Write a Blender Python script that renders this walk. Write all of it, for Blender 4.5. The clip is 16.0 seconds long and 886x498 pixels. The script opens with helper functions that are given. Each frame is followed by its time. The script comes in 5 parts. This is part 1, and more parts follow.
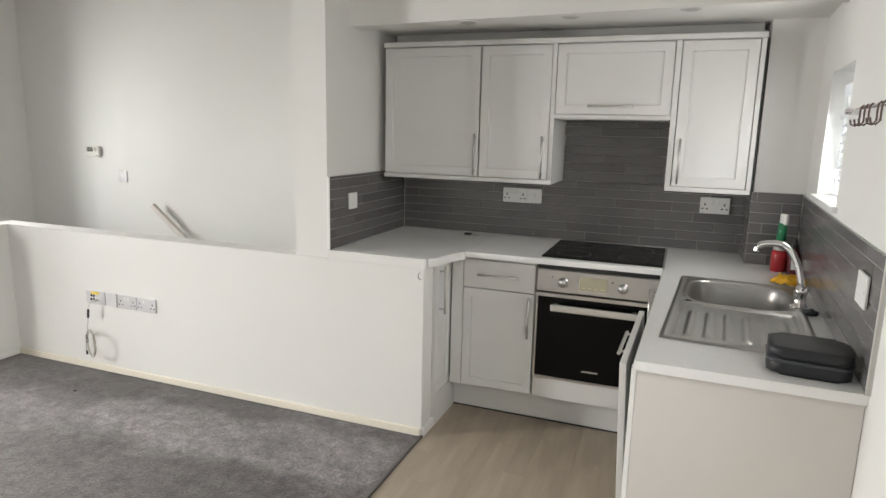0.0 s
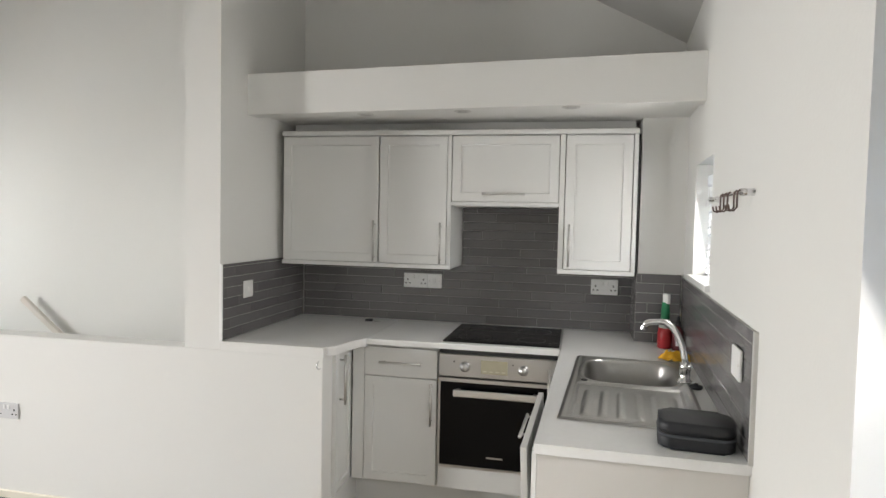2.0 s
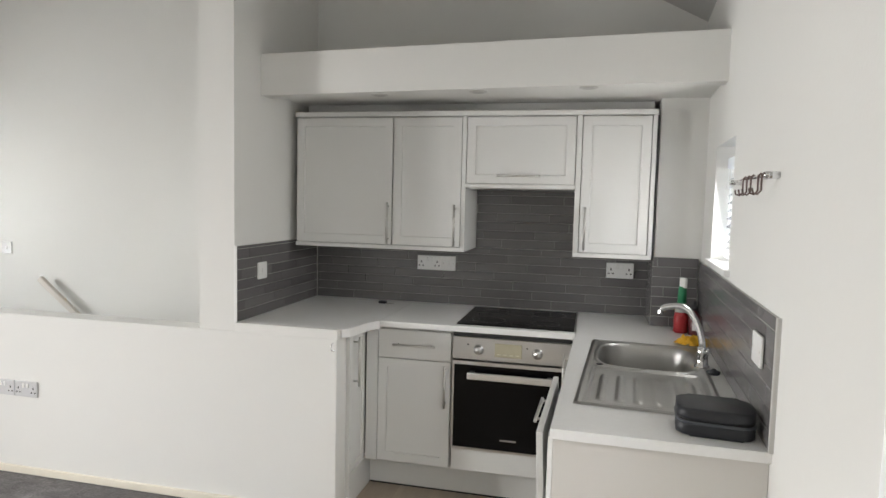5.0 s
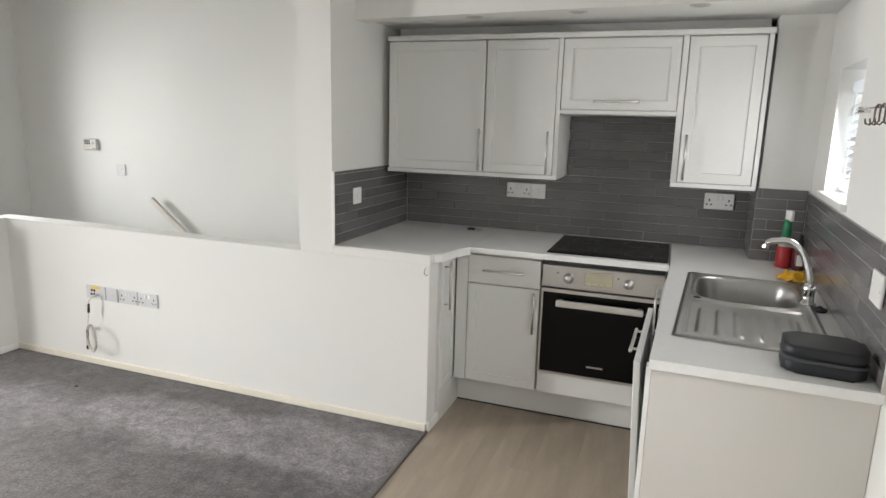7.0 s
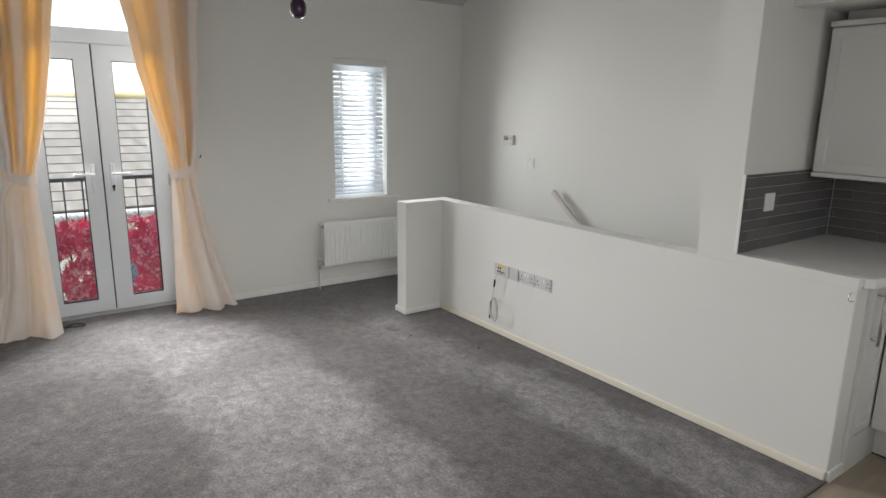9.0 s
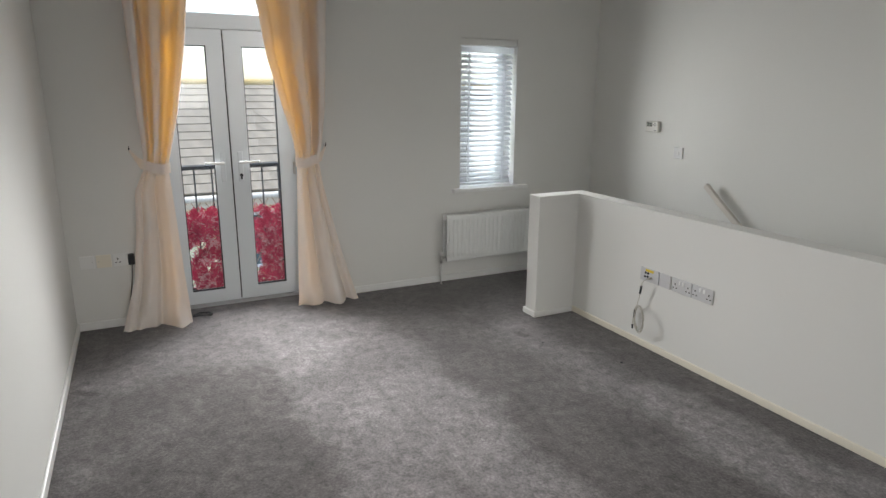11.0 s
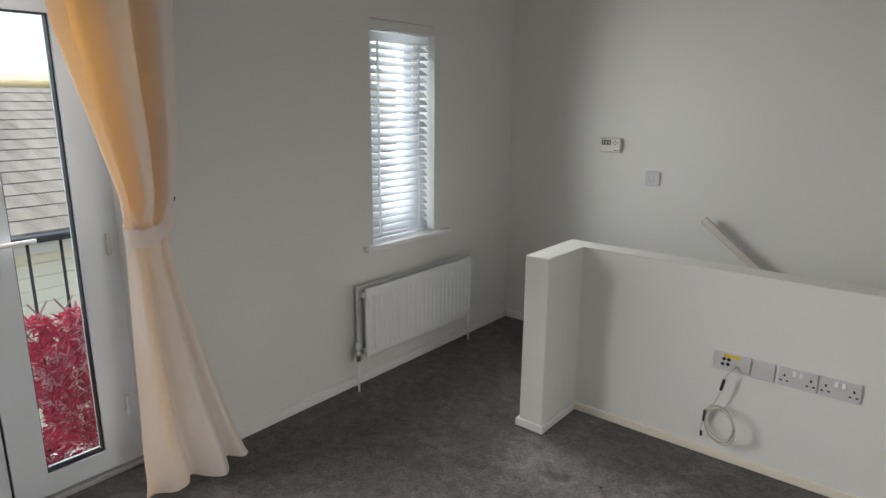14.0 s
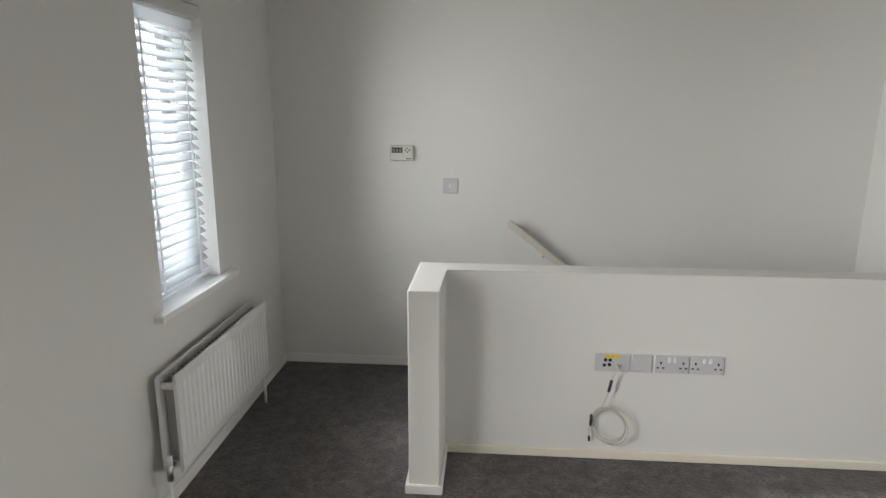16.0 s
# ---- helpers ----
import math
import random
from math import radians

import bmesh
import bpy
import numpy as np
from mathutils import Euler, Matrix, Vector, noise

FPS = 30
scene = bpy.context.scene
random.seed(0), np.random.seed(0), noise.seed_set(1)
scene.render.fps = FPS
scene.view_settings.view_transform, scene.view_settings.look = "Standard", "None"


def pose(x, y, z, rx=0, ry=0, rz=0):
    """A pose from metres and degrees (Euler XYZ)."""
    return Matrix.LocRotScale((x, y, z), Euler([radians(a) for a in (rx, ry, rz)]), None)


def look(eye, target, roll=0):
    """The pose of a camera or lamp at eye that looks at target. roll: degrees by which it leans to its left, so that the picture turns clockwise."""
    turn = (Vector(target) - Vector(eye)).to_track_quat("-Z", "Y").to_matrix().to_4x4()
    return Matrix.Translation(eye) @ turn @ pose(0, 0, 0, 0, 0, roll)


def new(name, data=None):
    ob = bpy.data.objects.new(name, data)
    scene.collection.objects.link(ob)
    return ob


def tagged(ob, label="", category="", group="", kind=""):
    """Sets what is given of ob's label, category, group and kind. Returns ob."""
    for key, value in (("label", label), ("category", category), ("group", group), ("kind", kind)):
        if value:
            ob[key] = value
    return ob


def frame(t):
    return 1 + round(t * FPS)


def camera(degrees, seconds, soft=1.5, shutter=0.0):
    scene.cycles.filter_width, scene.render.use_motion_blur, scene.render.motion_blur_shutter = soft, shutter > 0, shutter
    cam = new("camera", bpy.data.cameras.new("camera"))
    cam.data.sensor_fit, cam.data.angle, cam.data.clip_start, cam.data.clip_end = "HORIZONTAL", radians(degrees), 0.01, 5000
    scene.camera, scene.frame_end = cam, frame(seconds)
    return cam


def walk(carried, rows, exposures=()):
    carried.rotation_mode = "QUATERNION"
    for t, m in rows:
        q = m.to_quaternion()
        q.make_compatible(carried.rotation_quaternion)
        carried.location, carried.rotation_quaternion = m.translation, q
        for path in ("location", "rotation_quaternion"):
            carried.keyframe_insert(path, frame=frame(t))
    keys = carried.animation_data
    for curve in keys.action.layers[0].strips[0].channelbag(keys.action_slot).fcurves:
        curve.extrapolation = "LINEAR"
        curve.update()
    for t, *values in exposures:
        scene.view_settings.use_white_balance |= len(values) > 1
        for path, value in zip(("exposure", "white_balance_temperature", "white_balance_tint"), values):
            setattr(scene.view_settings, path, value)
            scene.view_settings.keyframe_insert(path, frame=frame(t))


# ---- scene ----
cam = camera(71.0, 16.0)
PATH = [
    (0, (0.046, 0.112, 1.519), (-0.649, 1.949, 1.144), 1.3),
    (0.5, (0.044, 0.114, 1.514), (-0.481, 2.008, 1.144), 1.3),
    (1, (0.051, 0.123, 1.514), (-0.349, 2.047, 1.143), 1.3),
    (1.5, (0.058, 0.124, 1.519), (-0.347, 2.056, 1.197), 1.1),
    (2, (0.068, 0.127, 1.517), (-0.352, 2.08, 1.422), 1.2),
    (2.5, (0.07, 0.145, 1.522), (-0.355, 2.098, 1.437), 1.2),
    (3, (0.059, 0.158, 1.525), (-0.376, 2.108, 1.446), 1.2),
    (3.2, (0.06, 0.167, 1.528), (-0.379, 2.117, 1.454), 1.2),
    (5.5, (0.039, 0.142, 1.519), (-0.42, 2.073, 1.277), 1.3),
    (6, (0.026, 0.145, 1.518), (-0.427, 2.056, 1.14), 1.3),
    (6.5, (0.038, 0.129, 1.512), (-0.432, 2.035, 1.131), 1.3),
    (7, (-0.017, 0.101, 1.534), (-0.688, 1.941, 1.134), 1.5),
    (7.5, (-0.044, 0.107, 1.557), (-1.081, 1.763, 1.131), 1.4),
    (8, (-0.067, 0.084, 1.566), (-1.241, 1.643, 1.129), 1.1),
    (8.5, (-0.07, 0.045, 1.573), (-1.593, 1.262, 1.128), 0.9),
    (9, (-0.079, 0.025, 1.55), (-1.664, 1.163, 1.112), 0.9),
    (9.5, (-0.099, 0.029, 1.557), (-1.795, 0.989, 1.11), 0.7),
    (11.8, (-1.065, 0.042, 1.56), (-2.807, 0.891, 1.065), 0.3),
    (12, (-1.247, 0.026, 1.559), (-2.958, 0.942, 1.077), 0.6),
    (12.5, (-1.655, 0.039, 1.549), (-3.196, 1.219, 1.065), 0.7),
    (13, (-2.022, 0.078, 1.576), (-3.469, 1.374, 1.096), 0.6),
    (13.5, (-2.364, 0.059, 1.578), (-3.739, 1.431, 1.099), 0.5),
    (14, (-2.633, 0.063, 1.573), (-3.856, 1.572, 1.099), 0.5),
    (14.5, (-2.947, 0.079, 1.569), (-3.998, 1.716, 1.103), 0.6),
    (15, (-3.237, 0.069, 1.556), (-4.065, 1.83, 1.095), 0.5),
    (15.5, (-3.477, 0.131, 1.542), (-4.002, 2.006, 1.089), 0.5),
    (16, (-3.79, 0.211, 1.554), (-3.931, 2.156, 1.106), 0.3),
]
EXPOSURE = [(0.0, 2.76, 6850, 10), (5.5, 2.74, 6750, 10), (7.5, 2.80, 6700, 10), (8.0, 2.72, 6650, 10), (8.5, 2.50, 6650, 10), (9.0, 2.14, 6700, 10), (9.5, 1.98, 6700, 10), (11.8, 1.80, 6700, 9), (12.5, 1.69, 6700, 9), (14.0, 1.70, 6750, 10), (16.0, 1.95, 6800, 10)]
walk(cam, [(t, look(eye, target, roll)) for t, eye, target, roll in PATH], EXPOSURE)

# ---------------------------------------------------------------- light
world = bpy.data.worlds.new("world")
scene.world = world
world.use_nodes = True
wn = world.node_tree
sky = wn.nodes.new("ShaderNodeTexSky")
sky.sky_type, sky.sun_disc = "NISHITA", False
sky.sun_elevation, sky.sun_rotation = radians(66), radians(188)
sky.air_density, sky.dust_density, sky.ozone_density = 1.0, 2.0, 1.0
wn.links.new(sky.outputs["Color"], wn.nodes["Background"].inputs["Color"])
wn.nodes["Background"].inputs["Strength"].default_value = 0.15
sun = new("sun", bpy.data.lights.new("sun", "SUN"))
sun.data.energy, sun.data.angle, sun.data.color = 1.4, radians(12), (1.0, 0.97, 0.93)
sun.matrix_basis = look((-1.2, -9, 20), (0, 0, 0))


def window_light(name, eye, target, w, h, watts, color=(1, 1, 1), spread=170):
    """An area lamp added at a window to stand in for the sky's light."""
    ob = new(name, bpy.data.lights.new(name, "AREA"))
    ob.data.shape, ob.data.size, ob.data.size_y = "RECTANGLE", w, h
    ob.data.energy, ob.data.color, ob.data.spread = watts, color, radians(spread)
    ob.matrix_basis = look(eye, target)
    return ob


# added fill lamp on the room side, between the curtains, for the doors' daylight
window_light("fill_light_french_doors", (-4.86, 0.62, 1.45), (-3.0, 1.00, 0.52), 0.36, 1.1, 6.2, (0.98, 0.99, 1), 110)
window_light("light_door_panes", (-5.11, 0.64, 1.46), (-3.0, 0.64, 1.16), 0.80, 0.86, 2.4, (0.98, 0.99, 1), 165)
window_light("light_door_glass", (-5.12, 0.64, 0.56), (-3.0, 0.64, 0.36), 0.62, 0.84, 3.0, (0.98, 0.99, 1), 118)
window_light("light_top_pane", (-5.13, 0.64, 2.19), (-4.0, 0.64, 2.00), 0.9, 0.26, 0.5, (1, 0.99, 0.97))
window_light("light_narrow_window", (-5.015, 2.67, 1.33), (-4.0, 2.67, 1.33), 0.48, 1.05, 3.9, (0.97, 0.99, 1), 135)
window_light("light_behind_blind", (-5.295, 2.67, 1.37), (-4.0, 2.67, 1.37), 0.515, 1.185, 4.0, (0.95, 0.98, 1))
window_light("light_side_window", (0.448, 0.67, 1.50), (-1.5, 0.80, 0.50), 0.95, 1.0, 2.2, (1, 0.985, 0.96), 145)
# second lamp added at the same window to brighten the low west wall
window_light("fill_light_side_window", (0.447, 0.67, 1.50), (-2.9, 0.95, 0.0), 0.95, 1.0, 1.5, (1, 0.985, 0.96), 56)
window_light("light_kitchen_pane", (0.835, 2.855, 1.535), (-0.165, 2.905, 1.535), 0.47, 0.49, 1.3, (1, 1, 1))
window_light("light_kitchen_window", (0.600, 2.872, 1.535), (-0.165, 2.905, 1.40), 0.45, 0.47, 0.45, (1, 1, 1))

# ---------------------------------------------------------------- helpers


def wm(ob):
    m = ob.matrix_basis
    return wm(ob.parent) @ ob.matrix_parent_inverse @ m if ob.parent else m


def mesh_of(name, bm, mat, smooth=False):
    me = bpy.data.meshes.new(name)
    bmesh.ops.recalc_face_normals(bm, faces=bm.faces)
    if smooth:
        for f in bm.faces:
            f.smooth = True
    bm.to_mesh(me)
    bm.free()
    me.materials.append(mat)
    return me


def part(name, bm, mat, parent, label="", smooth=False):
    """One mesh object, in world places, under a thing or a part."""
    ob = new(name, mesh_of(name, bm, mat, smooth))
    ob.parent = parent
    ob.matrix_parent_inverse = wm(parent).inverted()
    return tagged(ob, label)


def thing(name, at, label, category, group="", kind=""):
    ob = new(name)
    ob.empty_display_size = 0.1
    ob.matrix_basis = at if isinstance(at, Matrix) else Matrix.Translation(at)
    return tagged(ob, label, category, group, kind)


def solid(name, bm, mat, label, category, kind="", group="", smooth=False):
    return tagged(new(name, mesh_of(name, bm, mat, smooth)), label, category, group, kind)


def box(bm, x0, x1, y0, y1, z0, z1, bevel=0.0, m=None, seg=1):
    r = bmesh.ops.create_cube(bm, size=1.0, matrix=Matrix.Translation(((x0 + x1) / 2, (y0 + y1) / 2, (z0 + z1) / 2))
                              @ Matrix.Diagonal((abs(x1 - x0), abs(y1 - y0), abs(z1 - z0), 1)))
    vs = r["verts"]
    if bevel > 0:
        es = list({e for v in vs for e in v.link_edges})
        b = bmesh.ops.bevel(bm, geom=es, offset=bevel, segments=seg, affect="EDGES", profile=0.5)
        vs = list({v for v in b["verts"]} | {v for f in b["faces"] for v in f.verts})
        vs = list({v for s in vs for f in s.link_faces for v in f.verts})
    if m is not None:
        bmesh.ops.transform(bm, matrix=m, verts=vs)
    return bm


def boxed(*a, **k):
    return box(bmesh.new(), *a, **k)


def cyl(bm, p, q, r, n=16, r2=None):
    p, q = Vector(p), Vector(q)
    d = q - p
    m = Matrix.Translation((p + q) / 2) @ d.to_track_quat("Z", "Y").to_matrix().to_4x4()
    bmesh.ops.create_cone(bm, cap_ends=True, segments=n, radius1=r, radius2=r if r2 is None else r2, depth=d.length, matrix=m)
    return bm


def prism(bm, pts, z0, z1):
    lo = [bm.verts.new((x, y, z0)) for x, y in pts]
    hi = [bm.verts.new((x, y, z1)) for x, y in pts]
    bm.faces.new(lo[::-1])
    bm.faces.new(hi)
    for a in range(len(pts)):
        b = (a + 1) % len(pts)
        bm.faces.new((lo[a], lo[b], hi[b], hi[a]))
    return bm


def panel(us, vs, holes, d0, d1):
    """A slab in (u, depth, v) with cells left open; holes name cells by their column and row."""
    bm = bmesh.new()
    grid = {}

    def vert(i, j, k):
        if (i, j, k) not in grid:
            grid[i, j, k] = bm.verts.new((us[i], (d0, d1)[k], vs[j]))
        return grid[i, j, k]

    full = {(i, j) for i in range(len(us) - 1) for j in range(len(vs) - 1)} - set(holes)
    for i, j in full:
        for k in (0, 1):
            bm.faces.new([vert(i, j, k), vert(i + 1, j, k), vert(i + 1, j + 1, k), vert(i, j + 1, k)])
        for (a, b), (p, q) in {(-1, 0): ((0, 0), (0, 1)), (1, 0): ((1, 0), (1, 1)), (0, -1): ((0, 0), (1, 0)), (0, 1): ((0, 1), (1, 1))}.items():
            if (i + a, j + b) not in full:
                bm.faces.new([vert(i + p[0], j + p[1], 0), vert(i + q[0], j + q[1], 0), vert(i + q[0], j + q[1], 1), vert(i + p[0], j + p[1], 1)])
    return bm


def tube(bm, pts, r, n=8):
    """A round bar along points."""
    pts = [Vector(p) for p in pts]
    rings = []
    up = Vector((0, 0, 1))
    for i, p in enumerate(pts):
        t = (pts[min(i + 1, len(pts) - 1)] - pts[max(i - 1, 0)]).normalized()
        side = t.cross(up)
        side = side.normalized() if side.length > 1e-3 else Vector((1, 0, 0))
        over = side.cross(t).normalized()
        rings.append([bm.verts.new(p + r * (math.cos(a) * side + math.sin(a) * over)) for a in [2 * math.pi * k / n for k in range(n)]])
    for a, b in zip(rings, rings[1:]):
        for k in range(n):
            bm.faces.new((a[k], a[(k + 1) % n], b[(k + 1) % n], b[k]))
    bm.faces.new(rings[0][::-1])
    bm.faces.new(rings[-1])
    return bm


def bezier(p0, p1, p2, p3, n=16):
    p0, p1, p2, p3 = map(Vector, (p0, p1, p2, p3))
    return [(1 - t) ** 3 * p0 + 3 * t * (1 - t) ** 2 * p1 + 3 * t * t * (1 - t) * p2 + t ** 3 * p3 for t in [k / n for k in range(n + 1)]]


def lathe(bm, at, prof, n=20):
    """A turned body from (radius, height) pairs."""
    rings = [[bm.verts.new((at[0] + r * math.cos(2 * math.pi * k / n), at[1] + r * math.sin(2 * math.pi * k / n), at[2] + z)) for k in range(n)] for r, z in prof]
    for a, b in zip(rings, rings[1:]):
        for k in range(n):
            bm.faces.new((a[k], a[(k + 1) % n], b[(k + 1) % n], b[k]))
    bm.faces.new(rings[0][::-1])
    bm.faces.new(rings[-1])
    return bm


# ---------------------------------------------------------------- materials


def mat(name, color, rough=0.5, metal=0.0, var=0.0, scale=8.0, fine=120.0, bump=0.0, bump_scale=200.0, rand=0.0, spec=0.5, coat=0.0, stretch=(1, 1, 1)):
    """A surface with two scales of variation, a fine relief and, for pieces, a shade of their own."""
    m = bpy.data.materials.new(name)
    m.use_nodes = True
    nt = m.node_tree
    b = nt.nodes["Principled BSDF"]
    b.inputs["Roughness"].default_value, b.inputs["Metallic"].default_value = rough, metal
    b.inputs["Specular IOR Level"].default_value, b.inputs["Coat Weight"].default_value = spec, coat
    b.inputs["Base Color"].default_value = (*color, 1)
    co = nt.nodes.new("ShaderNodeTexCoord")
    mp = nt.nodes.new("ShaderNodeMapping")
    mp.inputs["Scale"].default_value = stretch
    nt.links.new(co.outputs["Object"], mp.inputs["Vector"])
    last = None
    if var > 0 or rand > 0:
        hsv = nt.nodes.new("ShaderNodeHueSaturation")
        hsv.inputs["Color"].default_value = (*color, 1)
        add = nt.nodes.new("ShaderNodeMath")
        add.operation = "ADD"
        add.inputs[0].default_value, add.inputs[1].default_value = 1 - var, 0
        if var > 0:
            n1, n2 = nt.nodes.new("ShaderNodeTexNoise"), nt.nodes.new("ShaderNodeTexNoise")
            n1.inputs["Scale"].default_value, n2.inputs["Scale"].default_value = scale, fine
            n1.inputs["Detail"].default_value = 4
            mix = nt.nodes.new("ShaderNodeMath")
            mix.operation = "MULTIPLY_ADD"
            mix.inputs[1].default_value = 0.4
            nt.links.new(mp.outputs[0], n1.inputs["Vector"])
            nt.links.new(mp.outputs[0], n2.inputs["Vector"])
            nt.links.new(n2.outputs["Fac"], mix.inputs[0])
            nt.links.new(n1.outputs["Fac"], mix.inputs[2])
            sc = nt.nodes.new("ShaderNodeMath")
            sc.operation = "MULTIPLY_ADD"
            sc.inputs[1].default_value, sc.inputs[2].default_value = 2 * var, 1 - 1.4 * var
            nt.links.new(mix.outputs[0], sc.inputs[0])
            nt.links.new(sc.outputs[0], add.inputs[0])
        if rand > 0:
            oi = nt.nodes.new("ShaderNodeObjectInfo")
            rs = nt.nodes.new("ShaderNodeMath")
            rs.operation = "MULTIPLY_ADD"
            rs.inputs[1].default_value, rs.inputs[2].default_value = 2 * rand, -rand
            nt.links.new(oi.outputs["Random"], rs.inputs[0])
            nt.links.new(rs.outputs[0], add.inputs[1])
        nt.links.new(add.outputs[0], hsv.inputs["Value"])
        nt.links.new(hsv.outputs[0], b.inputs["Base Color"])
    if bump > 0:
        nb, bp = nt.nodes.new("ShaderNodeTexNoise"), nt.nodes.new("ShaderNodeBump")
        nb.inputs["Scale"].default_value, nb.inputs["Detail"].default_value = bump_scale, 5
        bp.inputs["Strength"].default_value, bp.inputs["Distance"].default_value = bump, 0.004
        nt.links.new(mp.outputs[0], nb.inputs["Vector"])
        nt.links.new(nb.outputs["Fac"], bp.inputs["Height"])
        nt.links.new(bp.outputs[0], b.inputs["Normal"])
    return m


PAINT = mat("wall_paint", (0.73, 0.727, 0.705), 0.75, var=0.018, scale=1.6, fine=40, bump=0.10, bump_scale=90)
# ceiling toned down from white to cut light bounced onto the upper walls
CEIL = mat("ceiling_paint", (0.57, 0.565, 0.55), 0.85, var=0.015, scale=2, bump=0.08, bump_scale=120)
SKIRT = mat("skirting_gloss", (0.78, 0.73, 0.63), 0.35, var=0.05, scale=5)
GLOSS = mat("white_gloss", (0.80, 0.80, 0.79), 0.3, var=0.02, scale=4)
UPVC = mat("white_upvc", (0.65, 0.69, 0.72), 0.28, var=0.015, scale=6)
PLASTIC = mat("white_plastic", (0.78, 0.78, 0.77), 0.35, var=0.02, scale=20)
CAB = mat("pale_grey_painted_mdf", (0.66, 0.66, 0.645), 0.42, var=0.02, scale=5, bump=0.03, bump_scale=300)
BOARD = mat("white_board", (0.62, 0.60, 0.57), 0.45, var=0.02, scale=3)
# flat black for the shade in gaps, and also for holes, marks and seals
DARK = mat("dark_gap", (0.02, 0.02, 0.02), 0.7)
TOP = mat("white_worktop", (0.78, 0.78, 0.77), 0.28, var=0.04, scale=60, fine=400)
TILE = mat("grey_wall_tile", (0.135, 0.13, 0.132), 0.22, var=0.12, scale=14, fine=60, rand=0.14, bump=0.05, bump_scale=60, stretch=(1, 1, 6))
GROUT = mat("pale_grout", (0.43, 0.425, 0.41), 0.9, var=0.05, scale=40)
STEEL = mat("brushed_steel", (0.56, 0.555, 0.545), 0.30, 1.0, var=0.06, scale=3, fine=300, bump=0.03, bump_scale=200, stretch=(1, 20, 1))
BASIN = mat("satin_steel_sheet", (0.48, 0.475, 0.46), 0.31, 1.0, var=0.14, scale=6, fine=200, bump=0.02, bump_scale=150)
CHROME = mat("chrome", (0.80, 0.80, 0.81), 0.08, 1.0, var=0.03, scale=12)
NICKEL = mat("satin_nickel", (0.58, 0.57, 0.55), 0.36, 1.0, var=0.04, scale=30)
BLACKGLASS = mat("black_glass", (0.004, 0.004, 0.0045), 0.06, var=0.1, scale=4, spec=0.14)
BLACKIRON = mat("black_iron", (0.02, 0.02, 0.021), 0.5, var=0.1, scale=30)
BLACKPLAST = mat("black_plastic", (0.014, 0.0155, 0.020), 0.5, var=0.1, scale=40, bump=0.05)
RED = mat("red_plastic", (0.36, 0.025, 0.03), 0.3, var=0.04)
GREEN = mat("green_plastic", (0.02, 0.20, 0.09), 0.3, var=0.04)
YELLOW = mat("yellow_cloth", (0.75, 0.42, 0.03), 0.9, var=0.1, scale=60, bump=0.3, bump_scale=300)
PURPLE = mat("dark_purple_plastic", (0.03, 0.008, 0.035), 0.25, var=0.05)
RAIL = mat("grey_wood_paint", (0.62, 0.58, 0.53), 0.5, var=0.05, scale=10)
CREAMCABLE = mat("cream_cable", (0.50, 0.47, 0.41), 0.45, var=0.04)
VINYL = mat("pale_oak_vinyl", (0.36, 0.30, 0.235), 0.42, var=0.26, scale=2.5, fine=30, rand=0.07, bump=0.04, bump_scale=40, stretch=(9, 0.9, 1))
LEAF = mat("red_leaf", (0.72, 0.055, 0.14), 0.42, var=0.5, scale=9, fine=60)
# paler copy of the leaf colour, painting the highlights on the red leaves
LEAF_HIGHLIGHT = mat("highlight_pink_leaf", (0.86, 0.42, 0.48), 0.5, var=0.25, scale=9, fine=60)
WILLOW = mat("willow_lattice", (0.34, 0.24, 0.18), 0.8, var=0.2, scale=30)
ROOFTILE = mat("weathered_roof_tile", (0.175, 0.155, 0.125), 0.9, var=0.6, scale=3.5, fine=14, rand=0.06, bump=0.3, bump_scale=20)
RENDER = mat("cream_render", (0.74, 0.67, 0.48), 0.9, var=0.05, scale=2)
GROUND = mat("grey_paving", (0.2, 0.19, 0.18), 0.9, var=0.2, scale=0.6, fine=6)


